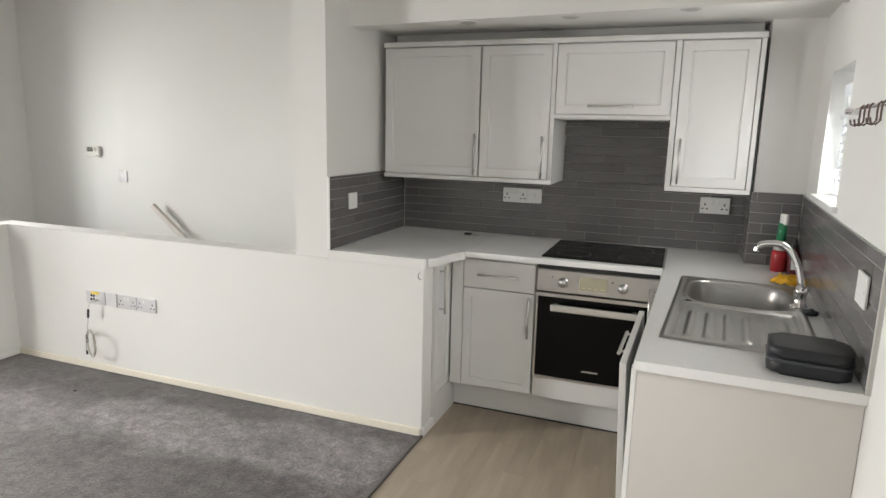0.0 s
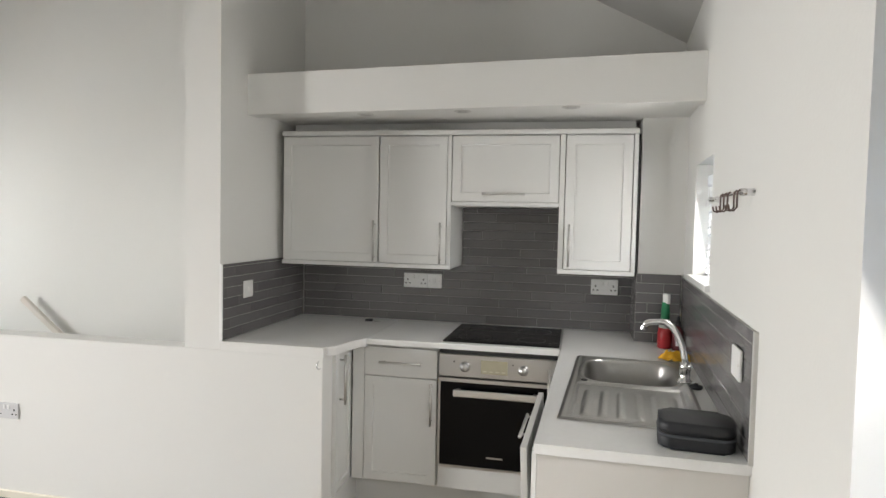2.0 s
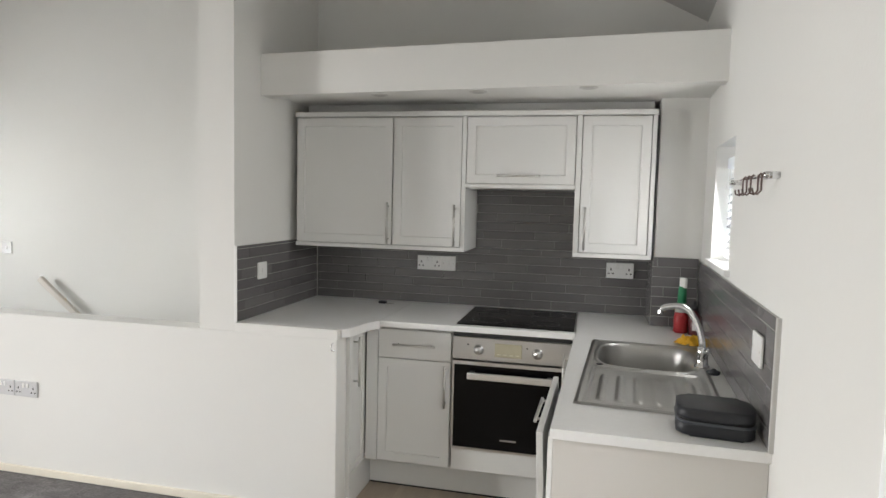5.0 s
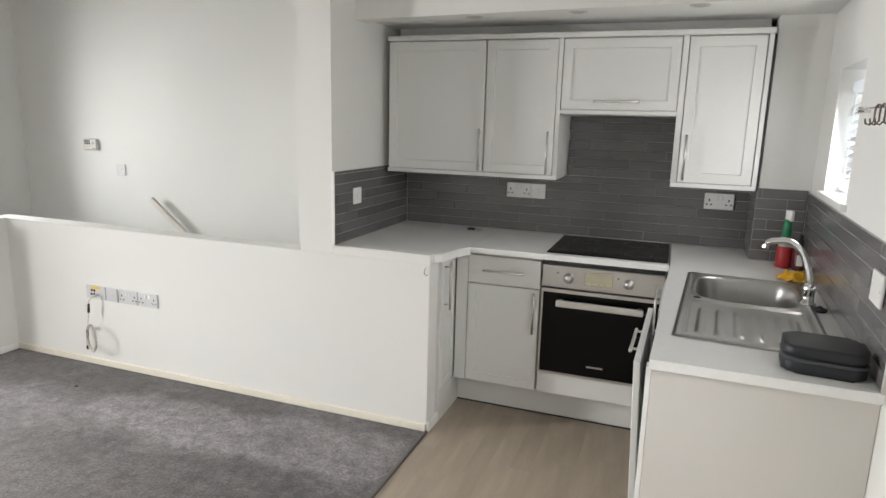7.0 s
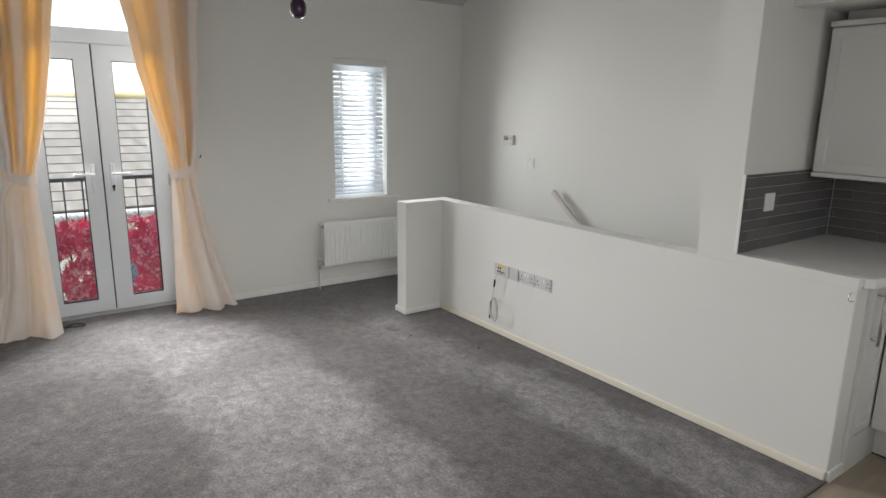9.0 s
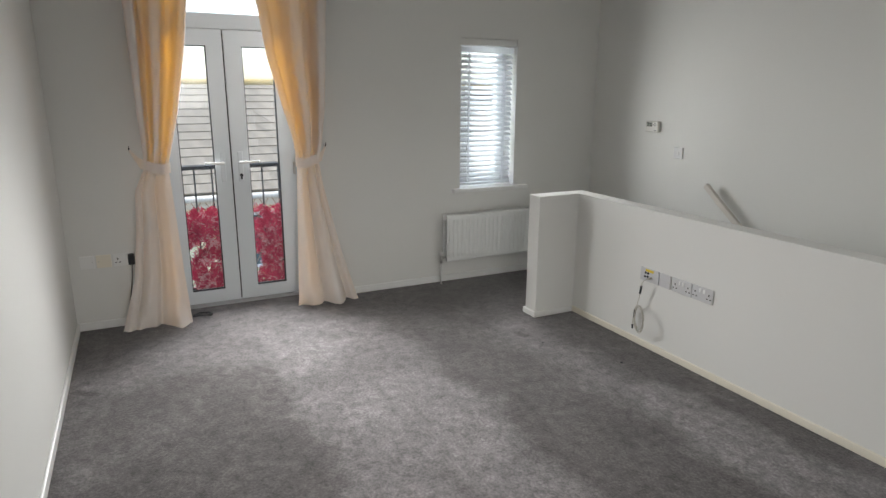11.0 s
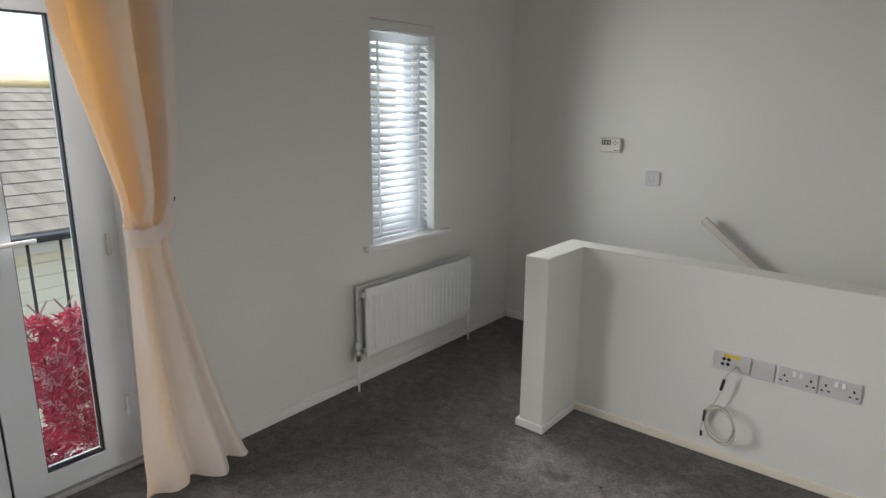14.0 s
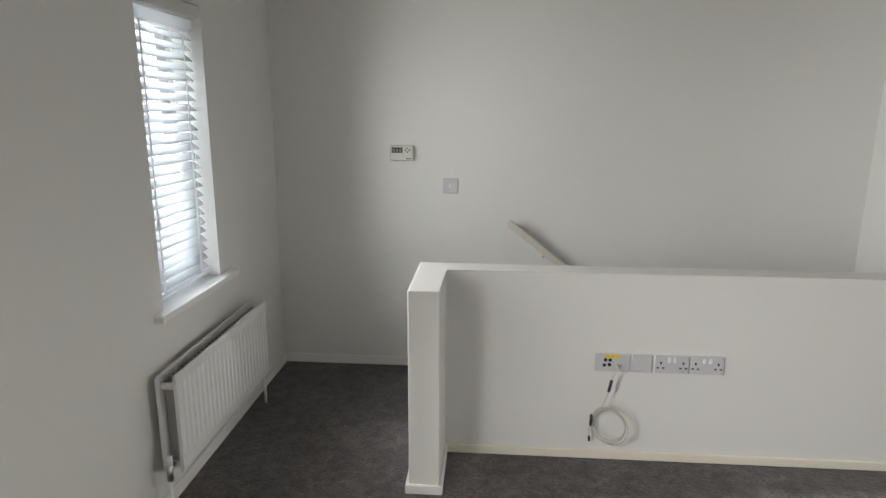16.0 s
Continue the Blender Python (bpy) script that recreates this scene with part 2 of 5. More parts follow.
def carpet_material():
    m = mat("grey_carpet", (0.105, 0.100, 0.100), 0.95, spec=0.08)
    nt = m.node_tree
    b = nt.nodes["Principled BSDF"]
    co = nt.nodes.new("ShaderNodeTexCoord")

    def noise_tex(scale, detail, dist=0.0):
        n = nt.nodes.new("ShaderNodeTexNoise")
        n.inputs["Scale"].default_value, n.inputs["Detail"].default_value, n.inputs["Distortion"].default_value = scale, detail, dist
        nt.links.new(co.outputs["Object"], n.inputs["Vector"])
        return n

    big, mid, clump, tuft, fine = noise_tex(1.1, 3, 0.5), noise_tex(5, 6, 0.8), noise_tex(19, 4, 0.5), noise_tex(75, 3), noise_tex(230, 2)
    ramp = nt.nodes.new("ShaderNodeValToRGB")
    ramp.color_ramp.elements[0].position, ramp.color_ramp.elements[1].position = 0.38, 0.68
    ramp.color_ramp.elements[0].color, ramp.color_ramp.elements[1].color = (0.082, 0.074, 0.074, 1), (0.182, 0.169, 0.172, 1)
    # lanes of brushed pile, with darker floor by the radiator and small dents
    warp = nt.nodes.new("ShaderNodeVectorMath")
    warp.operation = "MULTIPLY_ADD"
    warp.inputs[1].default_value = (0.3, 0.3, 0)
    wn_tex = noise_tex(2.3, 4)
    nt.links.new(wn_tex.outputs["Color"], warp.inputs[0])
    nt.links.new(co.outputs["Object"], warp.inputs[2])
    even = nt.nodes.new("ShaderNodeMath")
    even.operation = "MULTIPLY_ADD"
    even.inputs[1].default_value, even.inputs[2].default_value = 0.55, 0.185
    nt.links.new(big.outputs["Fac"], even.inputs[0])
    field = even.outputs[0]

    def vec(op, a, b, c=None):
        n = nt.nodes.new("ShaderNodeVectorMath")
        n.operation = op
        for k, v in enumerate((a, b) if c is None else (a, b, c)):
            if isinstance(v, tuple):
                n.inputs[k].default_value = v
            else:
                nt.links.new(v, n.inputs[k])
        return n

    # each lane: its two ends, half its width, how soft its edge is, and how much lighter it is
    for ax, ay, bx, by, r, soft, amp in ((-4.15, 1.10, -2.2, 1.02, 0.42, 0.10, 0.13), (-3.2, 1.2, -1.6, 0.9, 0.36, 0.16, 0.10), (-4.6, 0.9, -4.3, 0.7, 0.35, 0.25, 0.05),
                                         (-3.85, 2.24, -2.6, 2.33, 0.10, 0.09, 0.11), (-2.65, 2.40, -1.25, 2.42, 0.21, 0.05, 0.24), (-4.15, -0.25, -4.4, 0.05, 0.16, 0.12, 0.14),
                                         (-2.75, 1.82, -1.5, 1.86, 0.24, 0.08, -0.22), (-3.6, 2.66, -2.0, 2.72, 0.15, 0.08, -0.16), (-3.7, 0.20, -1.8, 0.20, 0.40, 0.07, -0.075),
                                         # darker by the radiator; the second tones down lamp light in the colour
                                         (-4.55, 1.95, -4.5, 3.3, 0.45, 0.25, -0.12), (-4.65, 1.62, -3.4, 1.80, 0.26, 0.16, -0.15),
                                         # dents, their shading painted as small darker or lighter spots
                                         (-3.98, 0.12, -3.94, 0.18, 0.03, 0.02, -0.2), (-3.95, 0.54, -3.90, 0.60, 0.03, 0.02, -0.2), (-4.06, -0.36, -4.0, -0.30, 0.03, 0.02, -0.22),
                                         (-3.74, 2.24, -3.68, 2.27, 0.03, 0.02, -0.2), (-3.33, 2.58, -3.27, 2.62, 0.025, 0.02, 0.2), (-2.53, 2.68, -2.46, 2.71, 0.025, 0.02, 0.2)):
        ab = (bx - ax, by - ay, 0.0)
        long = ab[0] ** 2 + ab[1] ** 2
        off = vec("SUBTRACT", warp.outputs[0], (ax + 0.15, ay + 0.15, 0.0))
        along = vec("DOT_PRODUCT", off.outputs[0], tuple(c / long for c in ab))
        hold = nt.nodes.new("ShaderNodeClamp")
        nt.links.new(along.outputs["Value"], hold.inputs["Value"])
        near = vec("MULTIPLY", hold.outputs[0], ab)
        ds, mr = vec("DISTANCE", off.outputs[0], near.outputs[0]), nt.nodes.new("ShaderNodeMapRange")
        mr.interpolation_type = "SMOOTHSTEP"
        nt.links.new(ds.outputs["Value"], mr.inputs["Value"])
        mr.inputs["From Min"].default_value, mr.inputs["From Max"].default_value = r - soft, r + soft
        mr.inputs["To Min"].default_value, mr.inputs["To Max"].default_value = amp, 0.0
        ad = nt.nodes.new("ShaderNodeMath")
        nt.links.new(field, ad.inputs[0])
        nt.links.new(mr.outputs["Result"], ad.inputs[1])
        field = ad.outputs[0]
    nt.links.new(field, ramp.inputs[0])
    col = ramp.outputs[0]
    for src, amount in ((mid, 1.0), (clump, 1.5), (tuft, 1.6), (fine, 1.2)):
        mul = nt.nodes.new("ShaderNodeMath")
        mul.operation = "MULTIPLY_ADD"
        mul.inputs[1].default_value, mul.inputs[2].default_value = amount, 1 - amount / 2
        nt.links.new(src.outputs["Fac"], mul.inputs[0])
        mx = nt.nodes.new("ShaderNodeMix")
        mx.data_type, mx.blend_type = "RGBA", "MULTIPLY"
        mx.inputs["Factor"].default_value = 1.0
        nt.links.new(col, mx.inputs["A"])
        nt.links.new(mul.outputs[0], mx.inputs["B"])
        col = mx.outputs["Result"]
    nt.links.new(col, b.inputs["Base Color"])
    b.inputs["Sheen Weight"].default_value, b.inputs["Sheen Roughness"].default_value = 0.30, 0.45
    bp = nt.nodes.new("ShaderNodeBump")
    bp.inputs["Strength"].default_value, bp.inputs["Distance"].default_value = 0.5, 0.006
    nt.links.new(tuft.outputs["Fac"], bp.inputs["Height"])
    nt.links.new(bp.outputs[0], b.inputs["Normal"])
    return m


HOOKM = mat("dark_bronze_wire", (0.16, 0.12, 0.11), 0.3, 1.0, var=0.05)


def fabric_material():
    m = mat("cream_curtain_cloth", (0.83, 0.785, 0.745), 0.85, var=0.04, scale=4, fine=250, bump=0.12, bump_scale=500)
    nt = m.node_tree
    tr, mx = nt.nodes.new("ShaderNodeBsdfTranslucent"), nt.nodes.new("ShaderNodeMixShader")
    tr.inputs["Color"].default_value = (0.92, 0.40, 0.005, 1)
    mx.inputs[0].default_value = 0.12
    nt.links.new(nt.nodes["Principled BSDF"].outputs[0], mx.inputs[1])
    nt.links.new(tr.outputs[0], mx.inputs[2])
    nt.links.new(mx.outputs[0], nt.nodes["Material Output"].inputs["Surface"])
    return m


def slat_material():
    m = mat("white_blind_slat", (0.82, 0.83, 0.84), 0.4, var=0.02, scale=10)
    nt = m.node_tree
    tr, mx = nt.nodes.new("ShaderNodeBsdfTranslucent"), nt.nodes.new("ShaderNodeMixShader")
    tr.inputs["Color"].default_value = (0.85, 0.87, 0.9, 1)
    mx.inputs[0].default_value = 0.5
    nt.links.new(nt.nodes["Principled BSDF"].outputs[0], mx.inputs[1])
    nt.links.new(tr.outputs[0], mx.inputs[2])
    nt.links.new(mx.outputs[0], nt.nodes["Material Output"].inputs["Surface"])
    return m


def glass_material():
    m = bpy.data.materials.new("window_glass")
    m.use_nodes = True
    nt = m.node_tree
    nt.nodes.remove(nt.nodes["Principled BSDF"])
    tr, gl, mx = (nt.nodes.new(n) for n in ("ShaderNodeBsdfTransparent", "ShaderNodeBsdfGlossy", "ShaderNodeMixShader"))
    gl.inputs["Roughness"].default_value = 0.01
    tr.inputs["Color"].default_value = (0.95, 0.97, 0.97, 1)
    mx.inputs[0].default_value = 0.035
    nt.links.new(tr.outputs[0], mx.inputs[1])
    nt.links.new(gl.outputs[0], mx.inputs[2])
    nt.links.new(mx.outputs[0], nt.nodes["Material Output"].inputs["Surface"])
    return m


CARPET, FABRIC, SLAT, GLASS = carpet_material(), fabric_material(), slat_material(), glass_material()

# ---------------------------------------------------------------- structure
XL, YB, YN, YH, YF = -5.03, 3.76, -0.43, 2.80, 3.72   # left wall, stair wall, near wall, half wall face, kitchen back wall
LEAN_WALL = math.atan(0.05)                          # the kitchen's window wall is turned a little to fit the camera's view
WALL = Matrix.Translation((0.52, 1.80, 0)) @ Matrix.Rotation(-LEAN_WALL, 4, "Z")   # its own plan: x = 0 is the face, y runs along it
FACE_X = Matrix.Rotation(radians(90), 4, "Z")          # turns a front that looks to -y so that it looks to +x
EAVES, PITCH = 2.5, 0.527
TOPZ = 4.3


def wall_x(y):
    return 0.52 + 0.05 * (y - 1.80)


# left wall, with the doorway and a window
DY0, DY1, DTOP = 0.14, 1.14, 2.38
WY0, WY1, WZ0, WZ1 = 2.41, 2.93, 0.775, 1.965
bm = panel([YN - 0.25, DY0, DY1, WY0, WY1, YB + 0.25], [-0.3, -0.03, WZ0, WZ1, DTOP, EAVES + 0.1], {(1, 1), (1, 2), (1, 3), (3, 2)}, 0.0, 0.28)
bm.transform(Matrix.Translation((XL, 0, 0)) @ FACE_X)
solid("wall_west", bm, PAINT, "white painted plaster wall with french doors and a narrow window", "wall", "structure")

# kitchen window wall
KY0, KY1, KZ0, KZ1 = 0.83, 1.31, 1.285, 1.785
NY0, NY1, NZ0, NZ1 = -1.63, -0.63, 0.975, 2.05
bm = panel([-2.9, NY0, NY1, KY0, KY1, 2.25], [-0.3, NZ0, KZ0, KZ1, NZ1, EAVES + 0.12], {(1, 1), (1, 2), (1, 3), (3, 2)}, -0.28, 0.0)
bm.transform(WALL @ FACE_X)
solid("wall_east", bm, PAINT, "white painted plaster wall beside the kitchen with two windows", "wall", "structure")

# near wall, behind the camera
solid("wall_south", boxed(XL, 0.9, YN - 0.25, YN, -0.3, TOPZ), PAINT, "plain white painted plaster wall", "wall", "structure")
# stair wall and kitchen back wall
bm = boxed(XL, -1.69, YB, YB + 0.25, -3.0, TOPZ)
box(bm, -1.69, 1.0, YF, YB + 0.25, -0.3, TOPZ)
solid("wall_north", bm, PAINT, "white painted plaster wall over the stairs and behind the kitchen", "wall", "structure")
# partition between stairs and kitchen
bm = prism(bmesh.new(), [(-1.785, YH), (-1.595, YH), (-1.595, YB), (-1.72, YB)], 0.8685, TOPZ)
prism(bm, [(-1.776, 2.921), (-1.598, 2.921), (-1.598, YB), (-1.72, YB)], -2.75, 0.8685)
solid("wall_partition", bm, PAINT, "white painted partition wall beside the kitchen", "wall", "structure")

# half wall round the stairs, up to the end of the kitchen worktop
bm = prism(bmesh.new(), [(-4.09, 2.47), (-3.965, 2.47), (-3.965, YH), (-1.065, YH), (-1.065, 2.92), (-4.09, 2.92)], -0.3, 0.868)
bmesh.ops.bevel(bm, geom=[e for e in bm.edges if abs(e.verts[0].co.z + e.verts[1].co.z) > 0.2], offset=0.005, segments=2, affect="EDGES", profile=0.5)
prism(bm, [(-1.594, YH), (-1.064, YH), (-1.060, 2.826), (-1.594, 2.826)], 0.866, 0.9095)
solid("half_wall", bm, PAINT, "low white plastered wall round the open stairwell", "half wall", "structure")
solid("stair_side_wall", boxed(-4.0, -1.6, 2.83, 2.915, -3.0, -0.31), PAINT, "white plastered side of the stairwell", "wall", "structure")

# floors: carpet, kitchen vinyl, stairwell opening
bm = panel([XL - 0.02, -4.09, -1.065], [YN, 2.86, YB], {(1, 1)}, 0.0, 0.2)
bm.transform(Matrix(((1, 0, 0, 0), (0, 0, 1, 0), (0, -1, 0, 0), (0, 0, 0, 1))))
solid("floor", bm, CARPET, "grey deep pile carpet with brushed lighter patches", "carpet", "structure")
solid("doorway_carpet", boxed(-5.30, XL - 0.02, DY0, DY1, -0.03, 0.0), CARPET, "grey carpet running up to the french doors", "carpet", "structure")
vinyl = solid("kitchen_floor", boxed(-1.065, 0.75, YN, YF, -0.2, -0.008), VINYL, "pale oak effect vinyl plank floor", "floor", "structure")
bm = boxed(-1.076, -1.056, YN, YH - 0.002, -0.01, 0.006, 0.003)
solid("threshold_trim", bm, mat("dull_bronze_strip", (0.16, 0.15, 0.145), 0.45, 0.7, var=0.1, scale=20), "dark metal threshold strip between carpet and vinyl", "trim", "structure")
solid("hall_floor_below", boxed(-5.2, -1.0, 2.6, 4.0, -2.85, -2.75), CARPET, "grey carpet at the foot of the stairs", "floor", "structure")

# vaulted ceiling
RIDGE_X = (XL + 0.6) / 2
RIDGE_Z = EAVES + PITCH * (0.6 - RIDGE_X)
bm = bmesh.new()
for x0, x1, z0, z1 in ((XL - 0.1, RIDGE_X, EAVES - 0.1 * PITCH, RIDGE_Z), (RIDGE_X, 0.8, RIDGE_Z, EAVES - 0.2 * PITCH)):
    a = [bm.verts.new(c) for c in ((x0, YN, z0), (x1, YN, z1), (x1, YB, z1), (x0, YB, z0))]
    b = [bm.verts.new(v.co + Vector((0, 0, 0.15))) for v in a]
    bm.faces.new(a)
    bm.faces.new(b[::-1])
    for i in range(4):
        bm.faces.new((a[i], b[i], b[(i + 1) % 4], a[(i + 1) % 4]))
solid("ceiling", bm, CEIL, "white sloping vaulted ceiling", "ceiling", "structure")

# bulkhead over the kitchen units, and the pier in the corner
bm = prism(bmesh.new(), [(-1.598, 3.045), (0.60, 2.884), (0.60, 2.984), (-1.598, 3.145)], 2.03, 2.235)
solid("bulkhead", bm, PAINT, "white boxed bulkhead above the kitchen wall units", "bulkhead", "structure")
soffit = solid("bulkhead_soffit", prism(bmesh.new(), [(-1.597, 3.14), (0.62, 2.98), (0.66, YF), (-1.597, YF)], 2.052, 2.10), PAINT, "white soffit with small recessed downlights", "soffit", "structure")
solid("wall_pier", boxed(0.378, 0.72, 3.44, YF, 0.0, 2.054), PAINT, "white boxed pier in the kitchen corner", "pier", "structure")

# skirtings
bm = bmesh.new()
box(bm, -3.965, -1.067, YH - 0.014, YH, 0.0, 0.042, 0.004)
solid("baseboard", bm, SKIRT, "cream painted skirting along the half wall", "skirting", "structure")
solid("baseboard", boxed(-3.965, -3.951, 2.458, YH - 0.014, 0, 0.042, 0.004), GLOSS, "white skirting on the half wall return", "skirting", "structure")
solid("baseboard", boxed(-4.104, -3.951, 2.456, 2.47, 0, 0.042, 0.004), GLOSS, "white skirting round the half wall end", "skirting", "structure")
solid("baseboard", boxed(-4.104, -4.09, 2.47, 2.92, 0, 0.042, 0.004), GLOSS, "white skirting on the half wall return", "skirting", "structure")
for y0, y1 in ((YN, DY0 - 0.02), (DY1 + 0.02, YB)):
    solid("baseboard", boxed(XL, XL + 0.014, y0, y1, 0, 0.055, 0.004), GLOSS, "white skirting under the windows", "skirting", "structure")
solid("baseboard", boxed(XL + 0.014, -4.05, YB - 0.014, YB, 0, 0.055, 0.004), GLOSS, "white skirting on the stair landing", "skirting", "structure")
solid("baseboard", boxed(XL + 0.014, -1.08, YN, YN + 0.014, 0, 0.055, 0.004), GLOSS, "white skirting along the plain wall", "skirting", "structure")
solid("baseboard", boxed(-1.065, -1.051, YH - 0.004, 3.25, -0.008, 0.05, 0.004), GLOSS, "white skirting at the kitchen unit end", "skirting", "structure")

# stairs going down
stairs = thing("staircase", (-4.0, 3.3, 0), "carpeted flight of stairs going down behind the half wall", "stairs")
for k in range(10):
    part("step", boxed(-4.08 + 0.235 * k, -4.08 + 0.235 * (k + 1), 2.925, YB - 0.002, -0.19 * (k + 2), -0.19 * (k + 1), 0.012), CARPET, stairs)

# ---------------------------------------------------------------- kitchen


def bar_handle(parent, a, b, out, label="long satin nickel bar handle"):
    """A bar on two posts, from a to b, standing off the front by out."""
    a, b, out = Vector(a), Vector(b), Vector(out)
    bm = cyl(bmesh.new(), a + out, b + out, 0.006, 12)
    for k in (0.1, 0.9):
        p = a.lerp(b, k)
        cyl(bm, p, p + out, 0.0045, 10)
    return part("handle", bm, NICKEL, parent, label, True)


def shaker(x0, x1, z0, z1, rail=0.062, thick=0.019, m=None):
    """A framed door front in the plane y = 0 that looks to -y, with a sunk panel."""
    bm = boxed(x0, x1, 0, thick, z0, z1, 0.0015)
    front = max((f for f in bm.faces if f.normal.y < -0.9), key=lambda f: f.calc_area())
    if rail > 0:
        bmesh.ops.inset_region(bm, faces=[front], thickness=rail, depth=0)
        bmesh.ops.inset_region(bm, faces=[front], thickness=0.002, depth=-0.008)
    if m is not None:
        bm.transform(m)
    return bm


def at_y(y):
    return Matrix.Translation((0, y, 0))


# wall units
FU = 3.355           # their door fronts
PELMET = (1.252, 1.962)


def wall_unit(x0, x1, z0, z1, handle, label, side=None):
    u = thing("wall_cabinet", ((x0 + x1) / 2, YF - 0.1, z0), label, "kitchen cabinet", "wall units")
    part("body", boxed(x0 + 0.001, x1 - 0.001, FU + 0.021, YF - 0.012, z0, z1), CAB, u)
    d = part("door", shaker(x0 + 0.002, x1 - 0.002, z0 + 0.003, z1 - 0.006, m=at_y(FU)), CAB, u)
    bar_handle(d, *handle, (0, -0.03, 0))
    return u


wall_unit(-1.550, -0.990, PELMET[0] + 0.022, PELMET[1], ((-1.008, FU, 1.285), (-1.008, FU, 1.505)), "pale grey shaker wall cabinet with a tall bar handle")
wall_unit(-0.986, -0.610, PELMET[0] + 0.022, PELMET[1], ((-0.640, FU, 1.28), (-0.640, FU, 1.50)), "narrow pale grey shaker wall cabinet")
wall_unit(-0.586, -0.028, 1.612, PELMET[1], ((-0.42, FU, 1.655), (-0.20, FU, 1.655)), "pale grey lift-up cabinet over the cooker extractor")
wall_unit(0.002, 0.333, PELMET[0] + 0.022, PELMET[1], ((0.028, FU, 1.29), (0.028, FU, 1.505)), "pale grey shaker wall cabinet beside the window")
tr = thing("cabinet_trim", (-0.6, FU, PELMET[1]), "pale grey cornice and light pelmet round the wall units", "trim")
part("cornice", boxed(-1.552, 0.358, FU - 0.014, YF - 0.012, PELMET[1], PELMET[1] + 0.026, 0.003), CAB, tr)
part("pelmet", boxed(-1.552, -0.586, FU - 0.006, FU + 0.018, PELMET[0], PELMET[0] + 0.022, 0.002), CAB, tr)
part("pelmet", boxed(-0.59, -0.024, FU - 0.006, FU + 0.03, 1.592, 1.612, 0.002), CAB, tr)
part("pelmet", boxed(-0.026, 0.354, FU - 0.006, FU + 0.018, PELMET[0], PELMET[0] + 0.022, 0.002), CAB, tr)
part("end_panel", boxed(-0.609, -0.588, FU - 0.002, YF - 0.012, PELMET[0], PELMET[1], 0.001), CAB, tr)
part("end_panel", boxed(-0.026, 0.0, FU - 0.002, YF - 0.012, PELMET[0] + 0.02, PELMET[1], 0.001), CAB, tr)
part("end_panel", boxed(0.335, 0.355, FU - 0.003, YF - 0.012, PELMET[0] + 0.02, PELMET[1], 0.001), CAB, tr)
# not a panel: black strip put in for the shade between cabinet and pier
part("end_panel", boxed(0.3555, 0.366, FU + 0.012, YF - 0.012, PELMET[0], PELMET[1], 0.001), DARK, tr, "black strip painted in for the shaded gap")
# added board that sets how dark the recess above the units looks
part("recess_tone_board", boxed(-1.555, 0.352, FU + 0.16, FU + 0.178, PELMET[1] + 0.024, 2.050, 0.001), CAB, tr, "board added under the soffit to lighten the recess")
hood = thing("cooker_hood", (-0.3, 3.5, 1.6), "slim steel extractor hood under the short cabinet", "cooker hood")
part("body", boxed(-0.58, -0.034, FU + 0.04, YF - 0.02, 1.585, 1.611, 0.003), STEEL, hood)

# base units
FB = 3.128
b1 = thing("base_cabinet", (-0.78, 3.4, 0), "pale grey shaker base cabinet with one drawer", "kitchen cabinet", "base units")
part("body", boxed(-0.976, -0.592, FB + 0.022, YF - 0.02, 0.165, 0.880), CAB, b1)
d = part("drawer_front", shaker(-0.974, -0.594, 0.716, 0.862, 0.0, m=at_y(FB)), CAB, b1)
bar_handle(d, (-0.89, FB, 0.79), (-0.672, FB, 0.79), (0, -0.03, 0))
d = part("door", shaker(-0.974, -0.594, 0.172, 0.711, m=at_y(FB)), CAB, b1)
bar_handle(d, (-0.618, FB, 0.485), (-0.618, FB, 0.71 - 0.01), (0, -0.03, 0))
post = solid("corner_post", boxed(-1.042, -0.978, FB + 0.004, FB + 0.06, 0.165, 0.880, 0.002), CAB, "pale grey corner filler post of the base units", "filler panel")
pl = thing("plinth", (-0.5, 3.2, 0), "pale grey kick board under the kitchen base units", "plinth")
part("board", boxed(-1.05, 0.02, 3.235, 3.255, -0.008, 0.163, 0.001), CAB, pl)
part("board", boxed(-1.066, -1.05, 2.93, 3.235, -0.008, 0.163, 0.001), CAB, pl)
part("foot_strip", boxed(-1.05, 0.02, 3.229, 3.235, -0.008, 0.004), DARK, pl, "thin black strip along the foot of the plinth")

# the unit at the peninsula, its door towards the cooker
lu = thing("base_cabinet", (-1.3, 3.1, 0), "pale grey narrow base cabinet at the end of the low wall", "kitchen cabinet", "base units")
part("body", boxed(-1.58, -1.068, 2.925, YF - 0.02, 0.165, 0.880), CAB, lu)
TOX = Matrix.Translation((-1.047, 0, 0)) @ FACE_X
d = part("door", shaker(2.945, 3.128, 0.172, 0.862, 0.045, m=TOX), CAB, lu)
bar_handle(d, (-1.047, 2.968, 0.60), (-1.047, 2.968, 0.845), (0.03, 0, 0))
part("filler", boxed(-1.068, -1.048, 2.922, 2.943, 0.05, 0.880, 0.001), CAB, lu)
sh = thing("cup_hook", (-1.045, 2.80, 0.86), "small bent wire hook screwed to the wall end", "hook")
bm = tube(bmesh.new(), [(-1.083, 2.80, 0.848), (-1.083, 2.785, 0.848), (-1.083, 2.775, 0.84), (-1.083, 2.772, 0.826), (-1.078, 2.778, 0.815), (-1.068, 2.785, 0.818)], 0.003)
part("hook", bm, CHROME, sh, "", True)

